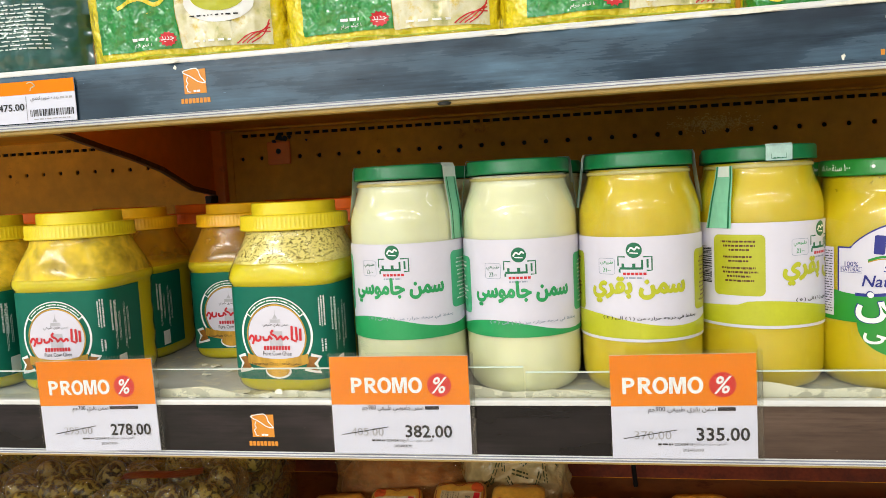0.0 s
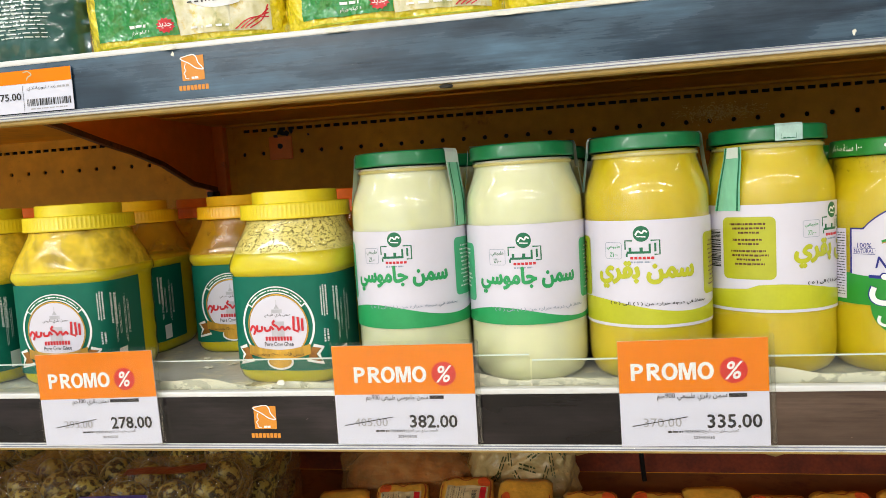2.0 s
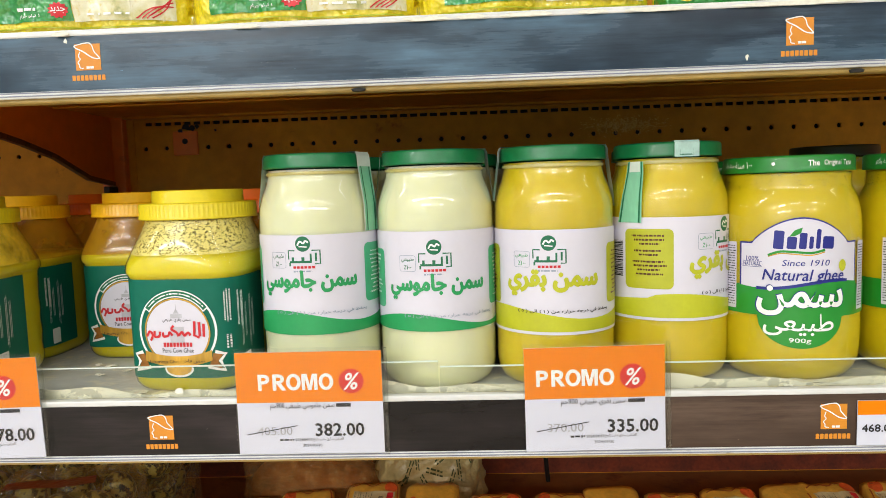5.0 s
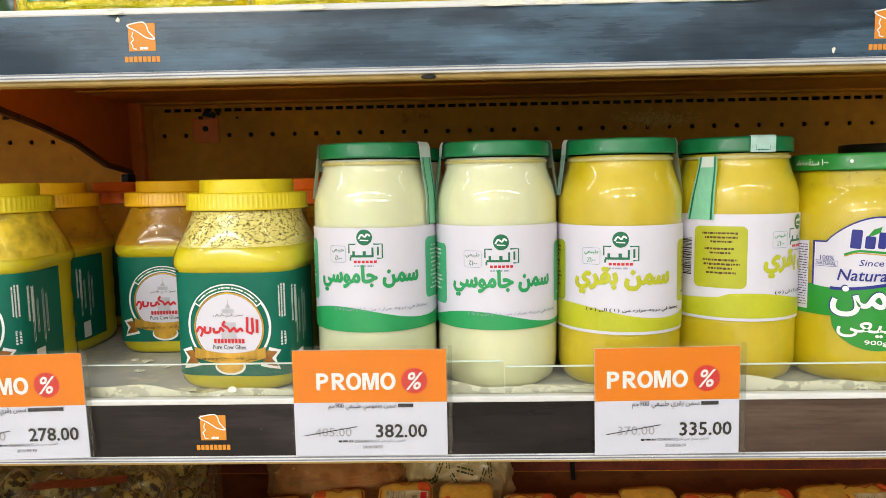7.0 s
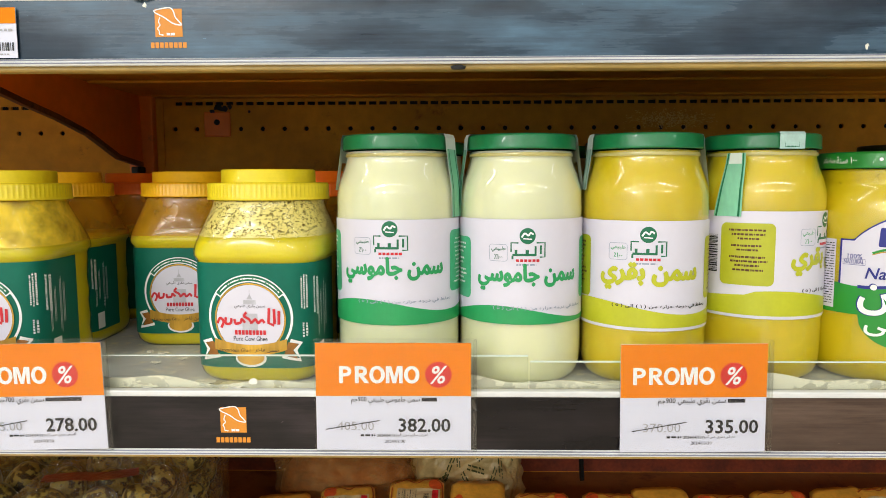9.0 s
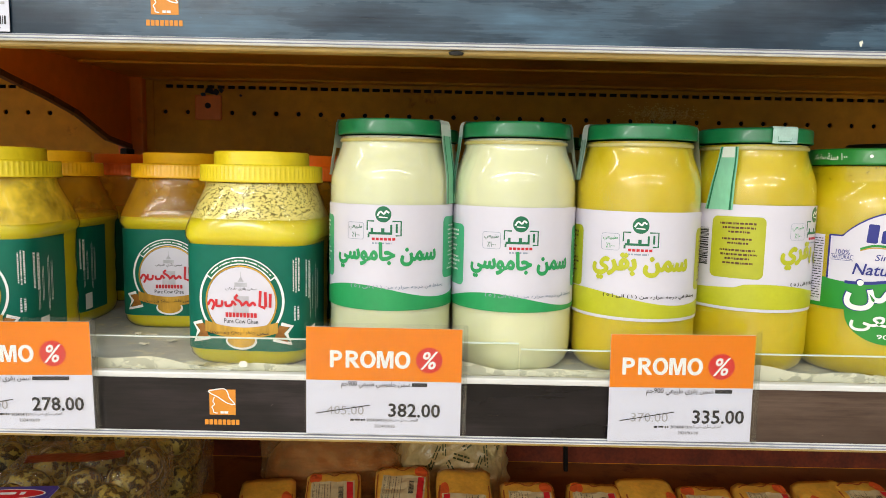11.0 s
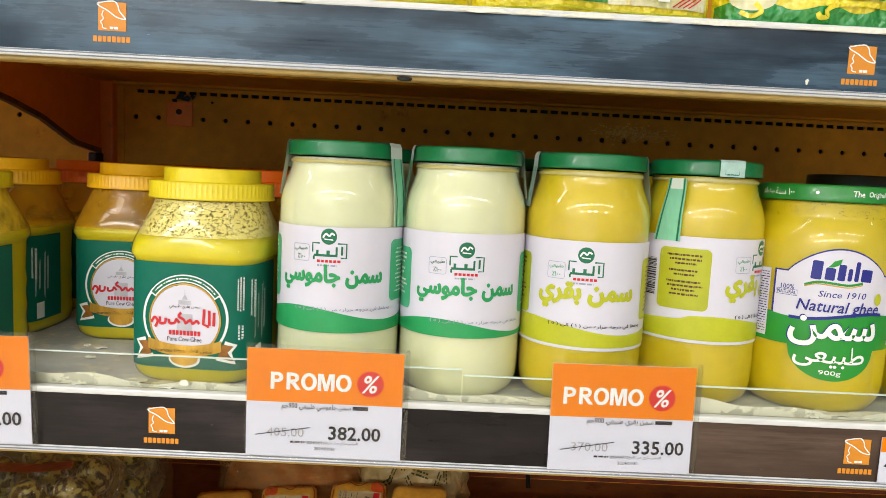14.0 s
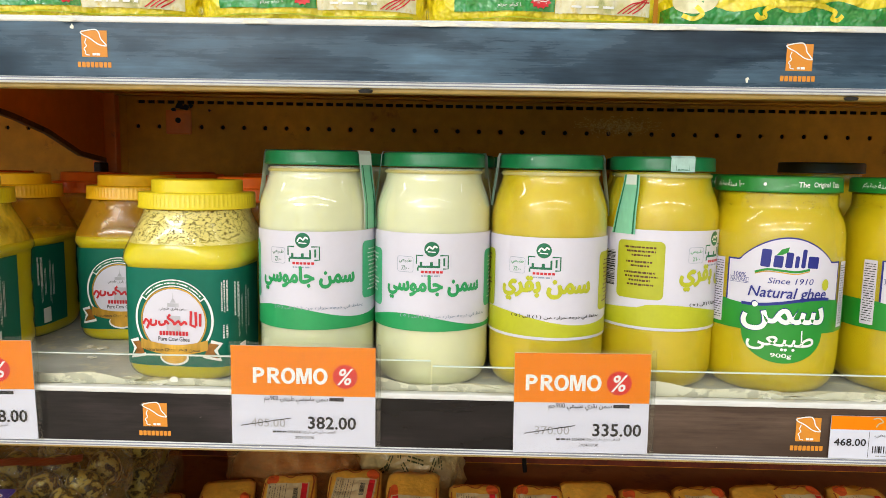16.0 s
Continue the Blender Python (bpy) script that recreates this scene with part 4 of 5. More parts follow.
GREEN_TAPE = (M["tape_white"], M["tape_mint"])
glass_jar(-0.0307, 0.0550, -3, "white_ghee", "green_ink", "glass jar of white buffalo ghee with green lid and white label", (74, 0.118, 0.0205, GREEN_TAPE), ends=(-89,))
glass_jar(0.0597, 0.0575, 1, "white_ghee", "green_ink", "glass jar of white buffalo ghee with green lid and white label", (-82, 0.126, 0.014, GREEN_TAPE), low=0.005, ends=(90,))
glass_jar(0.1500, 0.0545, -11, "yellow_ghee", "lime_ink", "glass jar of yellow cow ghee with green lid and lime label", (103, 0.130, 0.012, GREEN_TAPE), low=0.003, ends=(-73,), rise=-0.0012)
glass_jar(0.2390, 0.0670, 47, "yellow_ghee", "lime_ink", "glass jar of yellow cow ghee turned to show its back label", ("torn", -97, -42), rise=0.0045)
for jx, jy, fill in ((-0.0200, 0.1480, "white_ghee"), (0.0720, 0.1500, "white_ghee"), (0.1640, 0.1490, "yellow_ghee"), (0.2560, 0.1600, "yellow_ghee"), (0.1180, 0.2420, "white_ghee")):
    glass_jar(jx, jy, 0, fill, "lime_ink", "glass ghee jar standing in the row behind", None, False)
# lid colour carries the shade that falls on this jar
glass_jar(0.4480, 0.2300, 0, "yellow_ghee", "lime_ink", "glass ghee jar with dark lid in the row behind", None, False, "lid_dark")


# ---- wide ghee jars with the arched label ----
WIDE = smooth_rows([(0.0, 0.038), (0.0025, 0.0425), (0.010, 0.0480), (0.022, 0.0502), (0.05, 0.0506), (0.10, 0.0506), (0.118, 0.0500), (0.128, 0.0482), (0.135, 0.0455), (0.139, 0.0436), (0.143, 0.0430), (0.150, 0.0430)], 3)


def wide_jar(x, y, turn):
    ob = thing("ghee_jar", pose(x, y, SHELF, 0, 0, turn), "wide glass jar of yellow ghee with green and white label", "jar", "wide ghee jars")
    part("contents", lathe([(z + 0.0006 if i == 0 else z, r - 0.0007) for i, (z, r) in enumerate(WIDE)]), M["gold_ghee"], ob, "yellow ghee", True)
    part("glass", lathe(WIDE, cap=(True, False)), M["glass"], ob, "clear glass wall", True)
    part("neck_film", lathe([(0.1395, 0.0437), (0.146, 0.0434), (0.150, 0.0434)], 60, (False, False)), M["film_dark"], ob, "brown residue under the lid", True)
    lid = part("lid", lid_mesh(0.0450, 0.1505, 0.1622), M["lid_grass"], ob, "green printed metal lid", True)
    words = (text("The", 0.004, 0.0120, 0.1545, 0.1585, 0.01), text("Original", 0.0150, 0.0290, 0.1537, 0.1585, 0.01), text("Taste", 0.0315, 0.0400, 0.1545, 0.1585, 0.01), text(arabic("١٠٠ سنة"), -0.0480, -0.0330, 0.1540, 0.1590, 0.01), text(arabic("جبنة وأكثر"), -0.0620, -0.0490, 0.1540, 0.1590, 0.01))
    for word in words:
        part("lid_lettering", laid(word, on_cylinder(0.0453), 0.003), M["white_ink"], lid)
    part("lid_dot", laid(disc(-0.0180, 0.1565, 0.0012), on_cylinder(0.0453), 0.003), M["white_ink"], lid)
    R = 0.0508
    top = lambda u: 0.1005 + 0.0175 * max(0.0, math.cos(min(abs(u) / 0.0330, 1) * math.pi / 2)) ** 0.8
    foot = lambda u: 0.0490 - 0.0225 * max(0.0, 1 - (u / 0.0290) ** 2) ** 0.5 if abs(u) < 0.0290 else 0.0490
    border = part("label", laid(below(lambda u: 0.068, lambda u: top(u) + 0.0011, -0.0425, 0.0425, 60), on_cylinder(R), 0.003), M["navy_ink"], ob, "arched white and green label with blue border", True)

    def put(name, shape, mat, lift=0.0003):
        part(name, laid(shape, on_cylinder(R + lift), 0.003), M[mat], border)

    put("white_field", below(lambda u: 0.068, top, -0.0412, 0.0412, 60), "paper", 0.0002)
    put("green_field", below(foot, lambda u: 0.0715 + 0.0028 * math.sin(u / 0.016), -0.0430, 0.0430, 80), "grass_label", 0.0004)
    for sgn in (-1, 1):
        a, b = sorted((sgn * 0.0425, sgn * 0.075))
        put("green_wing", rect(a, b, 0.0490, 0.0705), "grass_label", 0.0001)
    put("blue_wave", below(lambda u: 0.0706 + 0.0030 * math.sin(u / 0.016), lambda u: 0.0721 + 0.0030 * math.sin(u / 0.016 - 0.1) + 0.0010 * math.cos(u / 0.03), -0.0300, 0.0330, 50), "navy_ink", 0.0006)
    # brand mark as plain rounded strokes
    bz = 0.0972
    for k, (a, w, h) in enumerate(((-0.0188, 0.0066, 0.0130), (-0.0102, 0.0062, 0.0086), (-0.0024, 0.0048, 0.0112), (0.0040, 0.0028, 0.0086), (0.0084, 0.0030, 0.0136), (0.0130, 0.0080, 0.0086))):
        put("mark_block", moved(rect(0, w, 0, h, 0.0011), a, bz, 1.0, -4), "navy_ink")
    put("leaf", ([(-0.0085, bz + 0.0085), (-0.005, bz + 0.0130), (0.000, bz + 0.0148), (-0.001, bz + 0.0110), (-0.005, bz + 0.0088)], [(0, 1, 2, 3, 4)]), "grass_label")
    put("swoosh", stroke(curve_pts([(-0.0220, 0.0925), (-0.0140, 0.0952), (-0.004, 0.0948), (0.006, 0.0942), (0.0150, 0.0962)]), 0.0016), "grass_label")
    put("swoosh", stroke(curve_pts([(-0.0220, 0.0915), (-0.0140, 0.0938), (-0.004, 0.0933), (0.006, 0.0926), (0.0150, 0.0948)]), 0.0008), "gold_ink")
    put("lettering", slanted(text("Since 1910", -0.0130, 0.0180, 0.0850, 0.0894, 0.005)), "navy_ink")
    put("lettering", slanted(text("Natural ghee", -0.0265, 0.0285, 0.0722, 0.0826, 0.010)), "navy_ink", 0.0009)
    put("seal_frame", stroke(rect(-0.0402, -0.0258, 0.0838, 0.0877)[0], 0.0003, True), "navy_ink")
    put("seal_lettering", joined(text("100%", -0.0372, -0.0280, 0.0880, 0.0914, 0.010), text("NATURAL", -0.0395, -0.0265, 0.0845, 0.0872, 0.010)), "navy_ink")
    put("name_edge", text(arabic("سمن"), -0.0305, 0.0297, 0.0491, 0.0718, 0.030), "navy_ink", 0.0010)
    put("name", text(arabic("سمن"), -0.0298, 0.0290, 0.0496, 0.0711, 0.022), "white_ink", 0.0014)
    put("name", text(arabic("طبيعى"), -0.0250, 0.0220, 0.0352, 0.0515, 0.014), "white_ink", 0.0012)
    put("weight", text("900g", -0.0080, 0.0065, 0.0298, 0.0340, 0.012), "white_ink", 0.0008)
    put("flower", disc(0.0285, 0.0850, 0.0030, 0.0042, 14), "lime_ink", 0.0008)
    for a in (-0.0555, 0.0455):
        put("side_strip", rect(a, a + 0.010, 0.0520, 0.1010), "paper", 0.0003)
        put("side_print", bars(a + 0.0005, a + 0.0095, 0.0540, 0.0990, 24, 21, 0.35), "black_ink", 0.0005)
    return ob


first_wide = wide_jar(0.3275, 0.0610, -12)
for wx, wy, wt in ((0.4340, 0.0600, -4), (0.5380, 0.0610, -10), (0.3480, 0.1640, 0), (0.5400, 0.1660, 0)):
    copy_thing(first_wide, pose(wx, wy, SHELF, 0, 0, wt))


# ---- square plastic ghee jars ----
def sq(z, h, p):
    return (z, h, h * 1.03, p)


PET = smooth_rows([sq(0.0, 0.040, 3.4), sq(0.0025, 0.0428, 3.8), sq(0.007, 0.0446, 4.5), sq(0.014, 0.0450, 4.8), sq(0.024, 0.0443, 4.8), sq(0.034, 0.0450, 4.8), sq(0.044, 0.0443, 4.8), sq(0.054, 0.0450, 4.8), sq(0.064, 0.0443, 4.8), sq(0.0805, 0.0450, 4.8), sq(0.0868, 0.0458, 4.4), sq(0.0905, 0.0484, 4.0), sq(0.0965, 0.0486, 3.6), sq(0.104, 0.0472, 3.0), sq(0.113, 0.0448, 2.5), sq(0.121, 0.0422, 2.2), sq(0.126, 0.0410, 2.0), sq(0.131, 0.0405, 2.0)], 2)


def pet_jar(x, y, turn, level, film, label_text, near=True, cap="lid_yellow"):
    """A 700 g square plastic jar with a ribbed yellow cap."""
    ob = thing("plastic_ghee_jar", pose(x, y, SHELF, 0, 0, turn), label_text, "jar", "plastic ghee jars")
    part("wall", lathe(PET, 80, (True, False)), M["pet"], ob, "clear plastic wall", True)
    fill = [(z + (0.0008 if i == 0 else 0), a - 0.0008, b - 0.0008, p) for i, (z, a, b, p) in enumerate(PET) if z <= level]
    part("contents", lathe(fill, 80), M["bright_ghee"], ob, "bright yellow ghee", True)
    if film:
        rest = [(z, a - 0.0004, b - 0.0004, p) for z, a, b, p in PET if level - 0.006 <= z <= 0.1305]
        part("film", lathe(rest, 80, (False, False)), M[film], ob, "dried fat on the inside wall", True)
    part("lid", lathe([(0.1295, 0.0420), (0.1295, 0.0445), (0.1305, 0.0450), (0.1318, 0.0446), (0.1402, 0.0446), (0.1416, 0.0438), (0.1418, 0.0400), (0.1418, 0.0352), (0.1424, 0.0346), (0.1505, 0.0345), (0.1515, 0.0336), (0.1515, 0.001)], 240, (True, True), 80, 0.022, (0.1314, 0.1406)), M[cap], ob, "ribbed yellow plastic cap" if cap == "lid_yellow" else "ribbed orange plastic cap", True)
    hx, hy, p = 0.0454, 0.0468, 4.8
    z0, z1 = 0.0118, 0.0862
    def ring(a):
        cc, ss = math.cos(a), math.sin(a)
        return hx * math.copysign(abs(cc) ** (2 / p), cc), hy * math.copysign(abs(ss) ** (2 / p), ss)

    stops = [radians(180 - 0.4 + (180 + 0.8) * k / 90) for k in range(91)]
    verts = [(*ring(a), z) for a in stops for z in (z0, z1)]
    label = part("label", (verts, [(2 * k, 2 * k + 2, 2 * k + 3, 2 * k + 1) for k in range(90)]), M["teal_label"], ob, "dark green printed label", True)
    if not near:
        return ob

    def front(lift):
        return lambda u, v: (u, -(hy + lift) * max(0.0, 1 - min(abs(u) / hx, 1) ** p) ** (1 / p), v)

    def put(name, shape, mat, lift):
        part(name, laid(shape, front(lift), 0.003), M[mat], label)

    cz = 0.0478
    put("ring", stroke(arc(0, cz, 0.0296, 0.0296, -42, 222, 44), 0.0017), "white_ink", 0.0004)
    put("ring", stroke(arc(0, cz, 0.0278, 0.0278, 34, 146, 24), 0.0054), "white_ink", 0.0005)
    put("ring", stroke(arc(0, cz, 0.0278, 0.0278, 36, 144, 24), 0.0036), "deep_green_ink", 0.0007)
    put("ring_print", joined(*[stroke(arc(0, cz, 0.0278, 0.0278, a_, a_ + 3 + (a_ * 7) % 4, 2), 0.0007 + 0.0002 * (a_ % 3)) for a_ in range(40, 139, 5)]), "white_ink", 0.0009)
    put("medallion", disc(0, cz - 0.001, 0.0243, 0.0243), "paper", 0.0006)
    put("ring", stroke(arc(0, cz - 0.001, 0.0250, 0.0250, 0, 360, 50), 0.0011), "gold_ink", 0.0008)
    put("tower", joined(stroke([(0, cz + 0.0200), (0, cz + 0.0140)], 0.0004), ([(-0.0022, cz + 0.0130), (0.0022, cz + 0.0130), (0, cz + 0.0170)], [(0, 1, 2)]), rect(-0.0045, 0.0045, cz + 0.0095, cz + 0.0125), rect(-0.0055, 0.0055, cz - 0.011, cz + 0.0030)), "tower_ink", 0.0008)
    put("small_lettering", text(arabic("سمن بقري طبيعي"), -0.0110, 0.0110, cz + 0.0062, cz + 0.0098), "black_ink", 0.0008)
    # brand writing as plain red strokes
    def swollen(shape, mid):
        return [(x * 1.16, mid + (y - mid) * 1.25) for x, y in shape[0]], shape[1]

    s = cz - 0.0035
    put("mark", swollen(joined(
        stroke(curve_pts([(-0.0205, s - 0.0005), (-0.0185, s + 0.0025), (-0.0165, s + 0.0005), (-0.0180, s - 0.0030)]), 0.0015), stroke(curve_pts([(-0.0150, s + 0.0030), (-0.0150, s - 0.0005), (-0.0120, s - 0.0003), (-0.0115, s + 0.0025)]), 0.0015),
        stroke(curve_pts([(-0.0095, s + 0.0020), (-0.0090, s - 0.0004), (-0.0060, s), (-0.0050, s + 0.0020), (-0.0030, s)]), 0.0015), stroke(curve_pts([(-0.0020, s + 0.0060), (-0.0035, s + 0.0038), (-0.0005, s + 0.0020), (0.0010, s - 0.0005)]), 0.0015),
        stroke(curve_pts([(0.0010, s), (0.0035, s + 0.0020), (0.0050, s), (0.0075, s + 0.0017), (0.0090, s)]), 0.0015), stroke([(0.0120, s + 0.0085), (0.0115, s), (0.0150, s - 0.0012)], 0.0017), stroke([(0.0150, s + 0.0080), (0.0152, s - 0.0005)], 0.0017), stroke([(0.0180, s + 0.0070), (0.0178, s - 0.0008)], 0.0017),
        *[rect(-0.0095 + k * 0.0022, -0.0095 + k * 0.0022 + 0.0016, s - 0.0068, s - 0.0042) for k in range(9)]), s), "red_ink", 0.0011)
    put("small_lettering", text("Pure Cow Ghee", -0.0122, 0.0122, s - 0.0130, s - 0.0096, 0.006), "black_ink", 0.0008)
    rib = lambda u: cz - 0.0225 - 0.0045 * (1 - (u / 0.026) ** 2)
    put("ribbon", below(lambda u: rib(u) + 0.0, lambda u: rib(u) + 0.0078, -0.0260, 0.0260), "gold_ink", 0.0010)
    for sgn in (-1, 1):
        tail = [(sgn * a, cz + b) for a, b in ((0.0270, -0.0170), (0.0335, -0.0185), (0.0300, -0.0230), (0.0330, -0.0290), (0.0235, -0.0265))]
        put("ribbon_tail", (tail, [(0, 1, 2, 3, 4)]), "bronze_ink", 0.0009)
        put("ribbon_edge", stroke([(sgn * a, cz + b) for a, b in ((0.0282, -0.0160), (0.0352, -0.0180), (0.0314, -0.0230), (0.0350, -0.0302), (0.0225, -0.0272))], 0.0026), "white_ink", 0.0007)
    put("ribbon_lettering", joined(text("Luxurious Ghee", -0.0225, 0.0005, cz - 0.0245, cz - 0.0218), text(arabic("سمن فاخر"), 0.0030, 0.0200, cz - 0.0247, cz - 0.0210)), "black_ink", 0.0012)
    put("badge", disc(0, cz - 0.0290, 0.0112, 0.0062), "white_ink", 0.0007)
    put("badge", disc(0, cz - 0.0282, 0.0098, 0.0054), "gold_ink", 0.0012)
    # small print running up the flank, and a pale patch
    flank = lambda u, v: (0.0458, u, v)
    for k, (u0, v0, v1) in enumerate(((-0.033, 0.034, 0.072), (-0.027, 0.040, 0.066), (-0.019, 0.030, 0.074), (-0.014, 0.036, 0.070))):
        part("side_print", laid(moved(bars(0, v1 - v0, 0, 0.0034, 2, 31 + k, 0.5, 0.14, 0.6), u0, v0, 1.0, 90), flank), M["white_ink"], label)
    part("side_patch", laid(rect(-0.034, -0.022, 0.014, 0.028), flank), M["white_ink"], label)
    edge = lambda u, v: (u, -(hy + 0.0006) * max(0.0, 1 - min(abs(u) / hx, 1) ** p) ** (1 / p), v)
    for u0, v0, v1, wide_, rows_, seed_ in ((0.0400, 0.0530, 0.0790, 0.0046, 3, 33), (0.0400, 0.0330, 0.0450, 0.0040, 2, 34), (0.0446, 0.0480, 0.0790, 0.0022, 2, 35)):
        part("side_print", laid(moved(bars(0.0, v1 - v0, 0.0, wide_, rows_, seed_, 0.6, 0.10, 0.35), u0, v0, 1.0, 90), edge), M["white_ink"], label)
    return ob


PLAIN = "square clear plastic jar of yellow ghee with green label"
pet_jar(-0.1290, 0.0655, -4, 0.1065, "film", "square plastic ghee jar with fat-speckled shoulder and yellow cap")
pet_jar(-0.3320, 0.0690, 4, 0.100, "film_haze", PLAIN)
pet_jar(-0.2285, 0.1750, 3, 0.100, "film_amber", PLAIN, True, "lid_amber")
pet_jar(-0.3480, 0.1680, 1, 0.098, "film_amber", PLAIN, True, "lid_amber")
for bx, by in ((-0.4340, 0.0680), (-0.4600, 0.1780), (-0.3300, 0.2900), (-0.2200, 0.2900), (-0.1150, 0.1750), (-0.1120, 0.2850), (-0.4400, 0.2900), (-0.2700, 0.4050), (-0.1600, 0.4000), (-0.5300, 0.0700)):
    pet_jar(bx, by, 2, 0.096, "film_haze" if by < 0.08 else "film_amber", "square plastic ghee jar in the rows behind", by < 0.08, "lid_yellow" if by < 0.08 else "lid_orange")


# ---- bags on the shelf above ----
def bag(x0, w, h, lean, seed, mat, label):
    """An upright pillow bag of crinkled glossy film. Gives the thing and the place of a point on its front."""
    ob = thing("food_bag", pose(x0, 0.034, UP + 0.0005, lean), label, "bag", "bags on the upper shelf")
    rnd = random.Random(seed)
    ox, oy = rnd.random() * 9, rnd.random() * 9

    def depth(x, z):
        u = min(abs(2 * x / w - 1), 1)
        v = min(max(z / h, 0), 1)
        body = 0.030 * (1 - u ** 4) ** 0.6 * (0.55 + 0.45 * math.sin(math.pi * min(v + 0.12, 1)) ** 0.6)
        folds = noise.noise((x * 38 + ox, z * 30, oy)) * 0.0034 + (0.35 - abs(noise.noise((x * 75 + ox, z * 110, oy)))) * 0.0034 + (0.3 - abs(noise.noise((x * 190 + ox, z * 150, oy)))) * 0.0014
        return body + folds * min(1, (1 - u) * 5 + 0.15)

    def front(lift):
        return lambda x, z: (x, -depth(x, z) - lift, z)

    nx, nz, verts, faces = 66, 60, [], []
    for side in (-1, 1):
        for i in range(nz + 1):
            for k in range(nx + 1):
                x, z = w * k / nx, h * i / nz
                verts.append((x, side * depth(x, z) if side < 0 else 0.8 * depth(x, z), z))
    half = (nx + 1) * (nz + 1)
    for i in range(nz):
        for k in range(nx):
            a = i * (nx + 1) + k
            faces.append((a, a + 1, a + nx + 2, a + nx + 1))
            faces.append((half + a, half + a + nx + 1, half + a + nx + 2, half + a + 1))
    rim = list(range(nx + 1)) + [i * (nx + 1) + nx for i in range(1, nz + 1)] + [nz * (nx + 1) + k for k in range(nx - 1, -1, -1)] + [i * (nx + 1) for i in range(nz - 1, 0, -1)]
    for a, b in zip(rim, rim[1:] + rim[:1]):
        faces.append((a, half + a, half + b, b))
    film = part("film", (verts, faces), M[mat], ob, "", True)

    def put(name, shape, m, lift=0.0008, note=""):
        part(name, laid(shape, front(lift + 0.0003), 0.0025, 0.0035), M[m], film, note, True)

    return ob, put


def ghee_bag(x0, lean, seed):
    ob, put = bag(x0, 0.1640, 0.20, lean, seed, "bag_yellow", "crinkled yellow and green film bag of one kilogram")
    put("green_panel", rect(0.0205, 0.0890, 0.0100, 0.120), "bag_green", 0.0008, "green printed panel")
    put("picture", below(lambda u: 0.0090, lambda u: 0.105 + 0.01 * math.sin(u * 80), 0.0895, 0.1570), "picture", 0.0008, "cream picture of food")
    put("lettering", joined(text(arabic("١ كيلو جرام"), 0.0500, 0.0660, 0.0120, 0.0152, 0.01), bars(0.0500, 0.0650, 0.0165, 0.0195, 1, seed, 0.8)), "white_ink", 0.0014)
    star = [(0.0795 + (0.0075 if k % 2 else 0.0058) * math.cos(math.pi * k / 12), 0.0170 + (0.0056 if k % 2 else 0.0044) * math.sin(math.pi * k / 12)) for k in range(24)]
    put("star", (star, [tuple(range(24))]), "red_ink", 0.0014, "red star burst")
    put("star_lettering", text(arabic("جديد"), 0.0742, 0.0848, 0.0148, 0.0192, 0.012), "white_ink", 0.0020)
    put("plate", disc(0.1220, 0.0400, 0.0260, 0.0140), "white_ink", 0.0013, "white plate in the picture")
    put("rice", disc(0.1220, 0.0440, 0.0200, 0.0100), "lime_ink", 0.0017, "yellow food in the picture")
    put("picture_lettering", bars(0.0960, 0.1330, 0.0115, 0.0150, 1, seed + 3, 0.5, 0.3), "white_ink", 0.0014)
    put("date_print", bars(0.0980, 0.1380, 0.0300, 0.0320, 1, seed + 4, 0.6, 0.4), "black_ink", 0.0020)
    for k in range(4):
        put("red_line", stroke(curve_pts([(0.1330 + 0.0035 * k, 0.0100), (0.1430 + 0.0030 * k, 0.0165), (0.1560, 0.0185 + 0.0028 * k)]), 0.0008), "red_ink", 0.0015)
    put("fold", stroke(curve_pts([(0.010, 0.004), (0.06, 0.0062), (0.11, 0.0045), (0.155, 0.0060)]), 0.0010), "lime_ink", 0.0010)
    put("swirl", stroke(curve_pts([(0.040, 0.0420), (0.060, 0.0470), (0.074, 0.0420), (0.088, 0.0500)]), 0.0030), "bag_yellow", 0.0014)
    return ob


for gx, gl, gs in ((-0.2745, 2, 3), (-0.1105, 1, 7), (0.0530, 2, 12)):
    ghee_bag(gx, gl, gs)
ob, put = bag(0.2200, 0.1680, 0.20, 2, 20, "bag_yellow", "crinkled yellow film bag with green wavy border")
put("green_band", below(lambda u: 0.0005, lambda u: 0.0150 + 0.0052 * math.sin(u * 95) * math.sin(u * 41 + 0.5), 0.0005, 0.1675, 70), "bag_green", 0.0008, "green wavy band")
put("scroll", joined(stroke(curve_pts([(0.058, 0.0105), (0.061, 0.0075), (0.065, 0.0085), (0.064, 0.0125), (0.075, 0.0165), (0.100, 0.0165), (0.113, 0.0130), (0.112, 0.0085), (0.116, 0.0075), (0.119, 0.0105)]), 0.0030)), "bag_yellow", 0.0014, "yellow scroll ornament")
put("scroll", stroke(curve_pts([(0.012, 0.0105), (0.018, 0.0075), (0.024, 0.0105), (0.020, 0.0160)]), 0.0030), "bag_yellow", 0.0014, "yellow scroll ornament")
put("ribbon", rect(0.0760, 0.1020, 0.0200, 0.0255), "bag_green", 0.0012)
put("ribbon_print", bars(0.078, 0.100, 0.0210, 0.0245, 1, 9, 0.7), "white_ink", 0.0016)
put("highlight", disc(0.020, 0.0200, 0.014, 0.009), "bag_cream", 0.0012)
ob, put = bag(0.3900, 0.1680, 0.20, 1, 26, "bag_yellow", "crinkled yellow film bag with green wavy border")
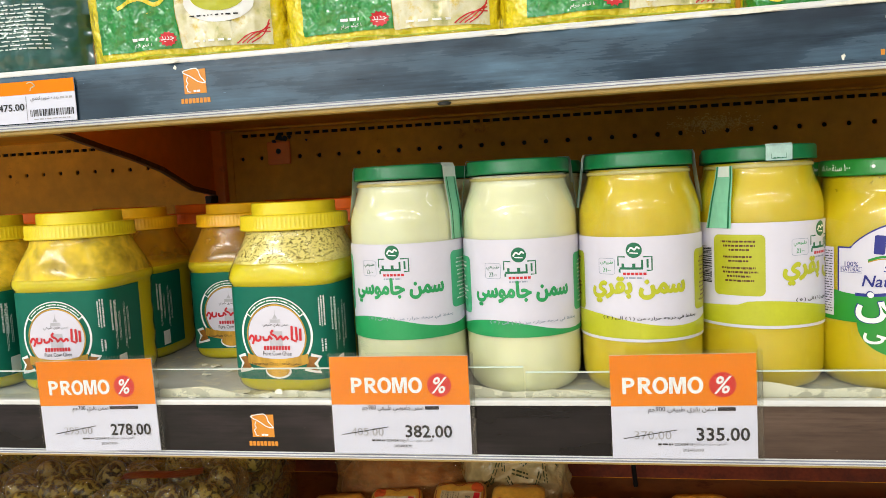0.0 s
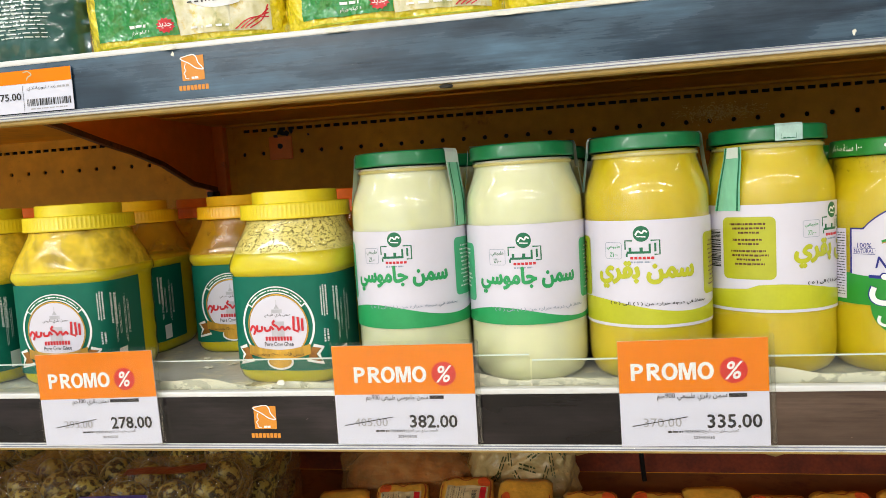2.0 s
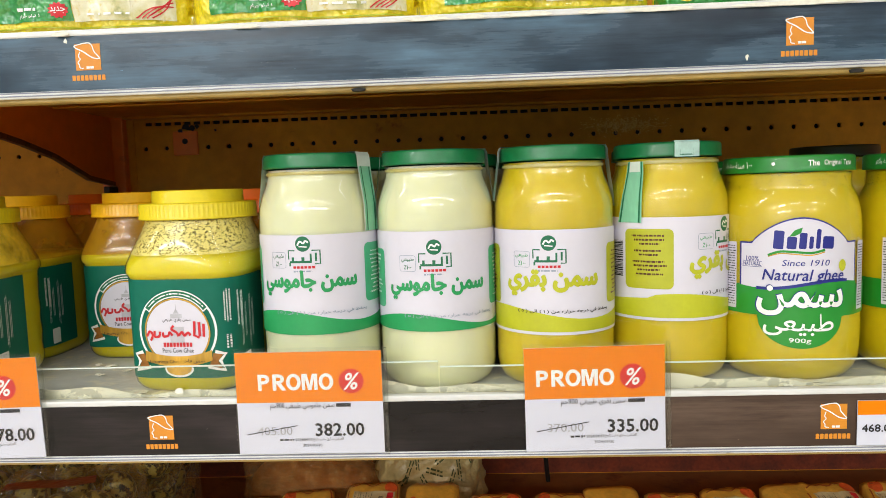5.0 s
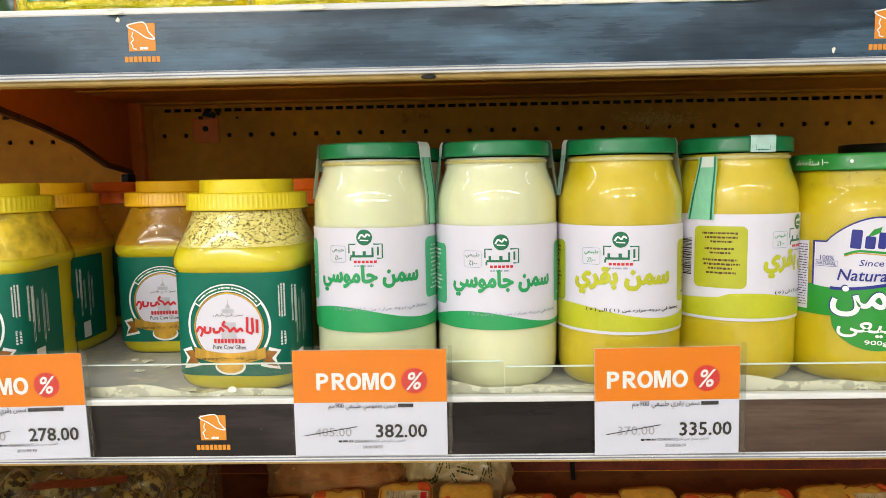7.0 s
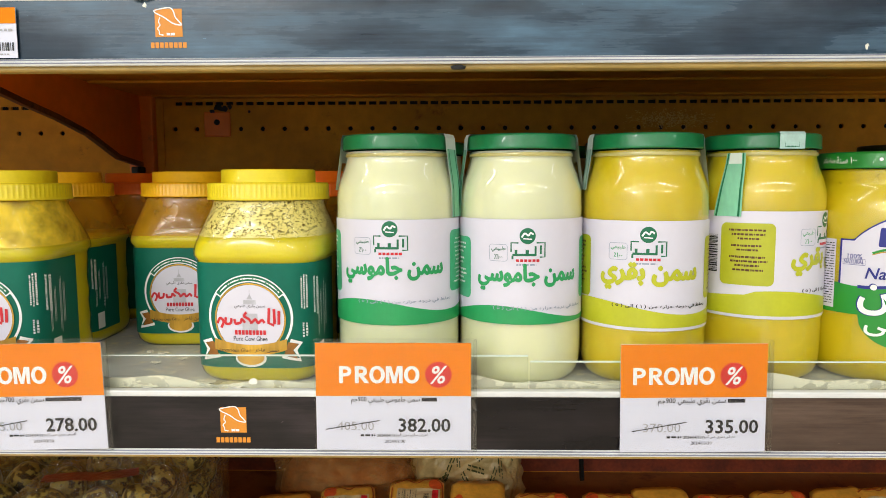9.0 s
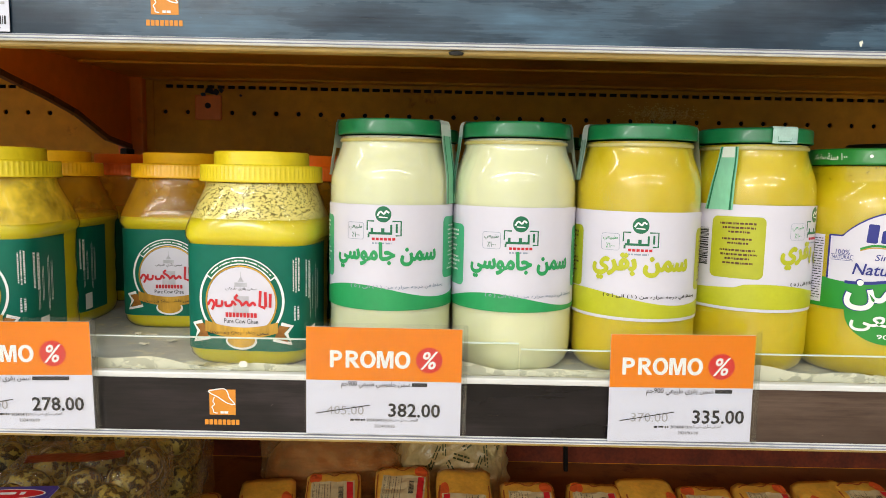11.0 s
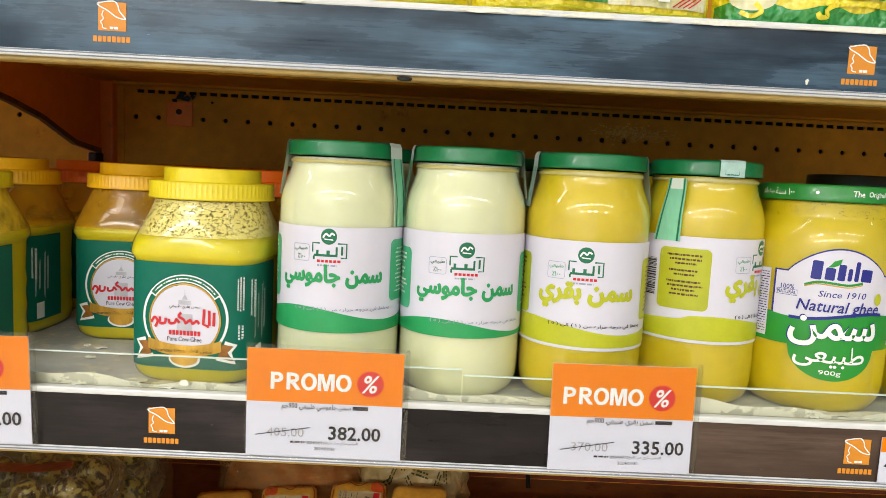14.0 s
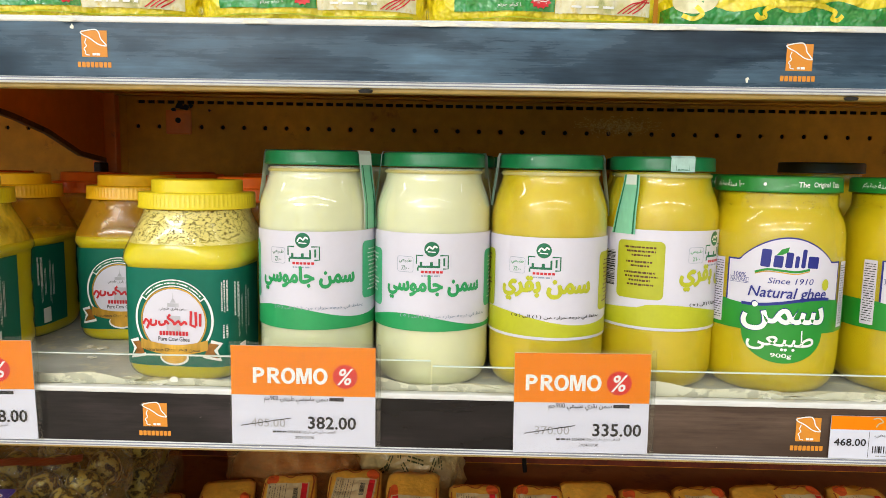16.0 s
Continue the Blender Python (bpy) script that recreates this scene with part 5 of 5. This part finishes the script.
put("green_band", below(lambda u: 0.0005, lambda u: 0.0150 + 0.0052 * math.sin(u * 95 + 1) * math.sin(u * 41 + 0.2), 0.0005, 0.1675, 70), "bag_green", 0.0008, "green wavy band")
ob, put = bag(-0.4520, 0.1740, 0.20, 1, 33, "bag_teal", "crinkled dark green film bag with small white print")
put("print", bars(0.012, 0.092, 0.0180, 0.0700, 14, 5, 0.35), "tape_white", 0.0010)
put("print", bars(0.102, 0.158, 0.0180, 0.0540, 12, 6, 0.35), "tape_white", 0.0010)
put("side_lettering", text("New Zealand", 0.112, 0.150, 0.0580, 0.0625, 0.01), "white_ink", 0.0010)
ob, put = bag(-0.6300, 0.1740, 0.20, 1, 35, "bag_teal", "crinkled dark green film bag with small white print")
put("print", bars(0.012, 0.150, 0.0180, 0.0700, 14, 5, 0.35), "tape_white", 0.0010)


# ---- scraps of torn paper on the shelf and rails ----
def scrap(x, y, z, w, d, seed, flat=True, mat="scrap"):
    rnd = random.Random(seed)
    n, verts = 14, []
    for k in range(n):
        a = 2 * math.pi * k / n
        r = 0.6 + 0.4 * rnd.random()
        verts.append((w * r * math.cos(a), d * r * math.sin(a), 0.0006 + 0.0016 * rnd.random()) if flat else (w * r * math.cos(a), -0.0003 - 0.0005 * rnd.random(), d * r * math.sin(a)))
    verts += [(v[0], v[1] + (0 if flat else 0.0003), v[2] - (0.0005 if flat else 0)) for v in verts]
    faces = [tuple(range(n)), tuple(range(2 * n - 1, n - 1, -1))] + [(k, n + k, n + (k + 1) % n, (k + 1) % n) for k in range(n)]
    ob = lone("paper_scrap", (verts, faces), M[mat], "torn scrap of white paper stuck to the shelf", "paper scrap", "paper scraps")
    ob.matrix_basis = pose(x, y, z)
    return ob


lone("glue_smear", laid(below(lambda u: 0.0082, lambda u: 0.024 + 0.006 * math.sin(u * 31) + 0.004 * math.sin(u * 83), -0.30, 0.52, 90), lambda a, b: (a, b, 0.0)), M["smear"], "dried whitish smear of old glue along the shelf front", "smear", kind="structure").matrix_basis = pose(0, 0, SHELF + 0.0004)
lone("glue_smear", laid(below(lambda u: 0.0, lambda u: 0.0065 + 0.003 * math.sin(u * 27 + 2) + 0.002 * math.sin(u * 91), -0.30, 0.52, 90), lambda a, b: (a, 0.0, b)), M["smear"], "dried whitish smear of old glue on the riser", "smear", kind="structure").matrix_basis = pose(0, 0.0086, SHELF + 0.0006)
rnd = random.Random(4)
for k in range(46):
    sx = -0.24 + 0.70 * k / 46 + rnd.uniform(-0.012, 0.012)
    scrap(sx, rnd.uniform(0.010, 0.022), SHELF + 0.0003, rnd.uniform(0.004, 0.015), rnd.uniform(0.0025, 0.007), k)
for k in range(22):
    scrap(0.07 + 0.40 * k / 22 + rnd.uniform(-0.01, 0.01), rnd.uniform(0.0115, 0.0190), SHELF + 0.0012, rnd.uniform(0.012, 0.026), rnd.uniform(0.003, 0.006), 200 + k)
for k in range(12):
    scrap(rnd.uniform(-0.26, -0.17), rnd.uniform(0.02, 0.15), SHELF + 0.0003, rnd.uniform(0.002, 0.006), rnd.uniform(0.002, 0.005), 60 + k)
for sx, sw in ((0.062, 0.020), (0.092, 0.014), (0.128, 0.022), (0.172, 0.012), (0.302, 0.045), (0.215, 0.030), (-0.06, 0.012), (-0.19, 0.010)):
    scrap(sx, -0.0032, UP - 0.0018, sw, 0.0018, int(sx * 999) + 700, False)
for sx, sz in ((-0.1885, UP - 0.006), (0.2735, UP - 0.035), (-0.127, SHELF + 0.0065)):
    scrap(sx, 0.0 if sz > UP - 0.1 else 0.004, sz, 0.0018 if sz > UP - 0.1 else 0.0036, 0.0026, int(sx * 999) + 900, False)
for nx_ in (0.0135, 0.345):
    notch = lone("rail_notch", lathe([(-0.0012, 0.0042, 0.0022, 2), (0.0004, 0.0052, 0.0022, 2), (0.0012, 0.0030, 0.0018, 2)], 16), M["black_rubber"], "dark dirty notch under the shelf lip", "notch", "rail notches")
    notch.matrix_basis = pose(nx_, 0.0005, UP - 0.0462)


# ---- lower shelf: wrapped butter blocks ----
def butter(x, y, top, turn, tip, seed, flip):
    rnd = random.Random(seed)
    w, d, h = 0.0580, 0.1050, top - LOW
    ob = thing("butter_block", pose(x, y, LOW + 0.001, 0, 0, turn), "butter block in yellow paper wrapper with cream sticker", "butter", "wrapped butter blocks")
    bm = box(-w / 2, w / 2, -d / 2, d / 2, 0, h)
    bmesh.ops.subdivide_edges(bm, edges=bm.edges[:], cuts=11, use_grid_fill=True)
    slope = math.tan(radians(-tip))
    def top_z(px, py):
        return h + (py - d / 2) * slope + 0.0012 * noise.noise((px * 60 + seed, py * 60, 3)) - 0.004 * (abs(2 * px / w) ** 9) - 0.004 * (abs(2 * py / d) ** 10) + 0.0016 * noise.noise((px * 130, py * 130, seed))
    for v in bm.verts:
        f = v.co.z / h
        v.co.z = f * top_z(v.co.x, v.co.y)
        v.co.x += 0.0014 * noise.noise((v.co.y * 50, v.co.z * 50, seed))
    wrap = part("wrapper", bm, M["wrapper"], ob, "", True)
    lay = lambda lift: (lambda a, b: (a, b, top_z(a, b) + lift))
    sg = -1 if flip else 1

    def put(name, shape, mat, lift, note=""):
        part(name, laid(moved(shape, 0, 0, 1.17, 180 if flip else 0), lay(lift), 0.004, 0.004), M[mat], wrap, note)

    tilt = rnd.uniform(-5, 5)
    put("print_line", stroke(curve_pts([(-0.021, 0.0355), (-0.010, 0.0395), (0.000, 0.0350), (0.010, 0.0400), (0.022, 0.0360), (0.0225, 0.010), (0.0215, -0.020)]), 0.0014), "wrapper_line", 0.0008)
    put("print_line", stroke(curve_pts([(-0.023, 0.030), (-0.0235, 0.005), (-0.0225, -0.020)]), 0.0010), "wrapper_line", 0.0008)
    put("print_patch", disc(0.0165 * (1 if seed % 2 else -1), 0.033, 0.0060, 0.0075, 16), "wrapper_print", 0.0007, "orange printed patch")
    put("print_patch", disc(-0.018 * (1 if seed % 2 else -1), -0.010, 0.0050, 0.0120, 16), "wrapper_print", 0.0007, "orange printed patch")

    def onto(shape):
        return moved(shape, 0, 0.010, 1.0, tilt)

    put("sticker", onto(rect(-0.0195, 0.0195, -0.0170, 0.0170)), "tag_paper", 0.0010, "cream price sticker")
    put("sticker_band", onto(rect(0.0125, 0.0180, -0.0155, 0.0155)), "red_ink", 0.0015, "red band")
    put("sticker_barcode", onto(moved(barcode(0, 0.016, 0, 0.0045, seed), 0.0095, -0.006, 1.0, 90)), "black_ink", 0.0015)
    put("sticker_print", onto(joined(moved(bars(-0.0145, 0.0145, 0.0, 0.0170, 7, seed, 0.18, 0.2, 0.4), -0.0010, 0, 1.0, 90), *[stroke([(-0.0178 + 0.0052 * q, -0.0150), (-0.0178 + 0.0052 * q, 0.0150)], 0.00025) for q in range(4)])), "black_ink", 0.0015)
    return ob


ROW = ((-0.249, 0.222, 0.9950, 14, -15), (-0.170, 0.222, 1.0136, 10, -15), (-0.101, 0.222, 1.0223, 6, -15), (-0.028, 0.222, 1.0304, 3, -15), (0.035, 0.222, 1.0288, -1, -15), (0.107, 0.222, 1.0156, 2, -15), (0.174, 0.222, 1.0158, -6, -15), (0.235, 0.222, 1.0230, 3, -15), (0.297, 0.222, 1.0147, -3, -15), (0.363, 0.222, 1.0196, 4, -15), (0.431, 0.222, 1.0240, 8, -15), (0.470, 0.222, 1.0240, 5, -15), (0.532, 0.222, 1.0250, -4, -15))
for k, (bx, by, bt, br, bp) in enumerate(ROW):
    butter(bx, by, bt, br, bp, 40 + k, k % 3 == 1)


# ---- lower shelf: quail eggs in clear cartons ----
def egg_shape():
    return lathe(smooth_rows([(-0.0185, 0.0004), (-0.0168, 0.0078), (-0.0100, 0.0138), (0.0, 0.0158), (0.0100, 0.0132), (0.0180, 0.0070), (0.0205, 0.0004)], 2), 18)


EGG = mesh_of("egg", *egg_shape(), M["quail"], True)


def egg_carton(x, y, z, turn, sticker, seed):
    ob = thing("egg_carton", pose(x, y, z, 0, 0, turn), "clear plastic carton of speckled quail eggs", "egg carton", "quail egg cartons")
    rnd = random.Random(seed)
    for i in range(3):
        for k in range(4):
            part("egg", EGG, None, ob, at=pose(-0.040 + 0.040 * i + rnd.uniform(-0.002, 0.002), -0.058 + 0.039 * k, 0.0235 + rnd.uniform(0, 0.003), rnd.uniform(-40, 40), rnd.uniform(-40, 40), rnd.uniform(0, 360)))
    bm = box(-0.064, 0.064, -0.080, 0.080, 0.0, 0.046, 0.008, 3)
    bmesh.ops.subdivide_edges(bm, edges=bm.edges[:], cuts=2, use_grid_fill=True)
    for v in bm.verts:
        v.co += Vector((noise.noise(v.co * 60), noise.noise(v.co * 60 + Vector((7, 0, 0))), 0.6 * noise.noise(v.co * 60 + Vector((0, 5, 0))))) * 0.0022
        v.co.z = max(v.co.z, 0.0)
    part("clear_shell", bm, M["shell_clear"], ob, "clear plastic shell", True)
    if sticker:
        flat = lambda lift: (lambda a, b: (a - 0.028, b - 0.009, 0.0490 + lift))
        st = part("sticker", laid(rect(-0.036, 0.034, -0.070, -0.022, 0.004), flat(0)), M["white_ink"], ob, "purple and white sticker with a red oval")
        part("band", laid(stroke(curve_pts([(-0.045, 0.020), (-0.020, 0.024), (0.008, 0.022), (0.034, 0.030)]), 0.018), lambda a, b: (a, b, 0.0502)), M["band"], ob, "reddish brown plastic band")
        part("sticker_border", laid(stroke(rect(-0.0345, 0.0325, -0.0685, -0.0235, 0.004)[0], 0.0030, True), flat(0.0004)), M["purple_ink"], st, "purple border")
        part("sticker_band", laid(rect(-0.033, 0.031, -0.046, -0.025), flat(0.0005)), M["purple_ink"], st, "purple band")
        part("sticker_edge", laid(disc(-0.001, -0.0355, 0.029, 0.0088), flat(0.0007)), M["white_ink"], st)
        part("sticker_oval", laid(disc(-0.001, -0.0355, 0.0275, 0.0075), flat(0.0009)), M["red_ink"], st, "red oval mark")
        part("sticker_print", laid(bars(-0.019, 0.017, -0.0390, -0.0320, 1, 3, 0.7), flat(0.0012)), M["white_ink"], st)
        part("sticker_lines", laid(bars(-0.028, 0.026, -0.0660, -0.0490, 5, 5, 0.4), flat(0.0007)), M["purple_ink"], st)
    return ob


for cx, cy, cr in ((-0.312, 0.104, 6), (-0.450, 0.112, -3), (-0.588, 0.108, 2)):
    for k in range(3):
        egg_carton(cx + 0.004 * k, cy, LOW + 0.0005 + 0.0475 * k, cr, k == 2 and cx > -0.4, int(-cx * 1000) + k)
# a looser carton tilted behind
for k in range(3):
    for rx in (-0.465, -0.612):
        egg_carton(rx, 0.300, LOW + 0.0005 + 0.0475 * k, 4, False, 87 + k)
    egg_carton(-0.318, 0.282, LOW + 0.0005 + 0.0475 * k, 12, False, 77 + k)


# ---- lower shelf: crumpled bags at the back ----
def lump(name, x, y, w, d, h, turn, seed, mat, label, rough=1.0):
    rows = [(0.0, 0.46, 0.46, 3.0), (0.1, 0.5, 0.5, 2.8), (0.45, 0.5, 0.5, 2.6), (0.75, 0.44, 0.44, 2.4), (0.92, 0.30, 0.30, 2.2), (1.0, 0.03, 0.03, 2.0)]
    verts, faces = lathe(smooth_rows(rows, 9), 110)
    out = []
    for a, b, c in verts:
        p = Vector((a * w, b * d, c * h))
        q = noise.noise(p * 22 + Vector((seed, 0, 0))) * 0.010 + noise.noise(p * 70 + Vector((seed, 3, 0))) * 0.004
        q += (abs(noise.noise(p * 40 + Vector((0, seed, 0)))) - 0.2) * 0.010 - abs(noise.noise(p * 90 + Vector((seed, seed, 0)))) * 0.006
        n = Vector((a, b, 0.6 * (c - 0.3)))
        p += n.normalized() * q * rough if n.length > 1e-6 else Vector((0, 0, q))
        p.z = max(p.z, 0.0) if c > 0 else 0.0
        out.append(p)
    ob = thing(name, pose(x, y, LOW + 0.0005, 0, 0, turn), label, "bag", "bags on the lower shelf")
    skin = part("skin", (out, faces), M[mat], ob, "", True)
    return ob, skin


ob, skin = lump("bread_bag", -0.120, 0.365, 0.180, 0.120, 0.094, -6, 3, "bag_clear", "clear crumpled plastic bag of bread")
part("bread", lathe(smooth_rows([(0.002, 0.078, 0.046, 3), (0.03, 0.084, 0.050, 3), (0.06, 0.072, 0.040, 2.6), (0.075, 0.02, 0.01, 2)], 4), 40), M["bread"], ob, "brown bread", True)
ob, skin = lump("printed_bag", 0.026, 0.375, 0.135, 0.110, 0.108, 8, 9, "bag_printed", "crumpled cream plastic bag with dark print")
for k in range(9):
    rr = random.Random(k)
    part("print_mark", laid(moved(bars(-0.018, 0.018, -0.005, 0.005, 2, k, 0.5), 0, 0, 1.0, 20 + 37 * k), lambda a, b: (a * 0.6 - 0.040 + 0.010 * k, -0.0630 + 0.0025 * abs(k - 4), 0.056 + b + 0.016 * (k % 3))), M["olive_dark"], skin)

# peeled cream paint at the foot of the back panel, and a dark cord
for px, pw, ph in ((0.105, 0.045, 0.018), (0.235, 0.060, 0.014), (0.345, 0.055, 0.020), (0.440, 0.030, 0.016), (-0.02, 0.02, 0.006), (-0.10, 0.012, 0.006)):
    sc = scrap(px, BACK - 0.0012, 0.9905, pw, ph, int(px * 1000) + 3000, False, "cream_paint")
    sc["label"] = "peeling patch of cream paint on the back panel"
    sc["category"], sc["group"] = "paint patch", "paint patches"
    sc.name = "paint_patch"
lone("rust_band", box(-0.38, 0.76, BACK - 0.0009, BACK - 0.0004, LOW, 0.9985), M["rust"], "rusty brown band at the foot of the panel", "rust", kind="structure")
cord = lone("cord", box(-0.003, 0.003, -0.003, 0.003, 0, 0.075, 0.0015), M["black_rubber"], "dark rubber cord against the back panel", "cord")
cord.matrix_basis = pose(0.182, BACK - 0.03, LOW + 0.001, 18, -6)
fleck_rnd = random.Random(31)
fleck_v, fleck_f = [], []
for k in range(900):
    fx, fz = 0.296 + 0.030 * fleck_rnd.gauss(0, 0.85), 1.4345 + 0.0075 * fleck_rnd.gauss(0, 0.75)
    if abs(fx - 0.296) > 0.062 or abs(fz - 1.4345) > 0.0155:
        continue
    size, spin = fleck_rnd.uniform(0.0005, 0.0015), fleck_rnd.uniform(0, 3.14)
    n = len(fleck_v)
    fleck_v += [(fx + size * math.cos(spin + q * 2.094), BACK - 0.0004 - fleck_rnd.uniform(0, 0.0006), fz + size * 0.7 * math.sin(spin + q * 2.094)) for q in range(3)]
    fleck_f.append((n, n + 1, n + 2))
lone("rust_flecks", (fleck_v, fleck_f), M["rust_gold"], "patch of glittering golden rust flecks on the back panel", "rust", kind="stuff")
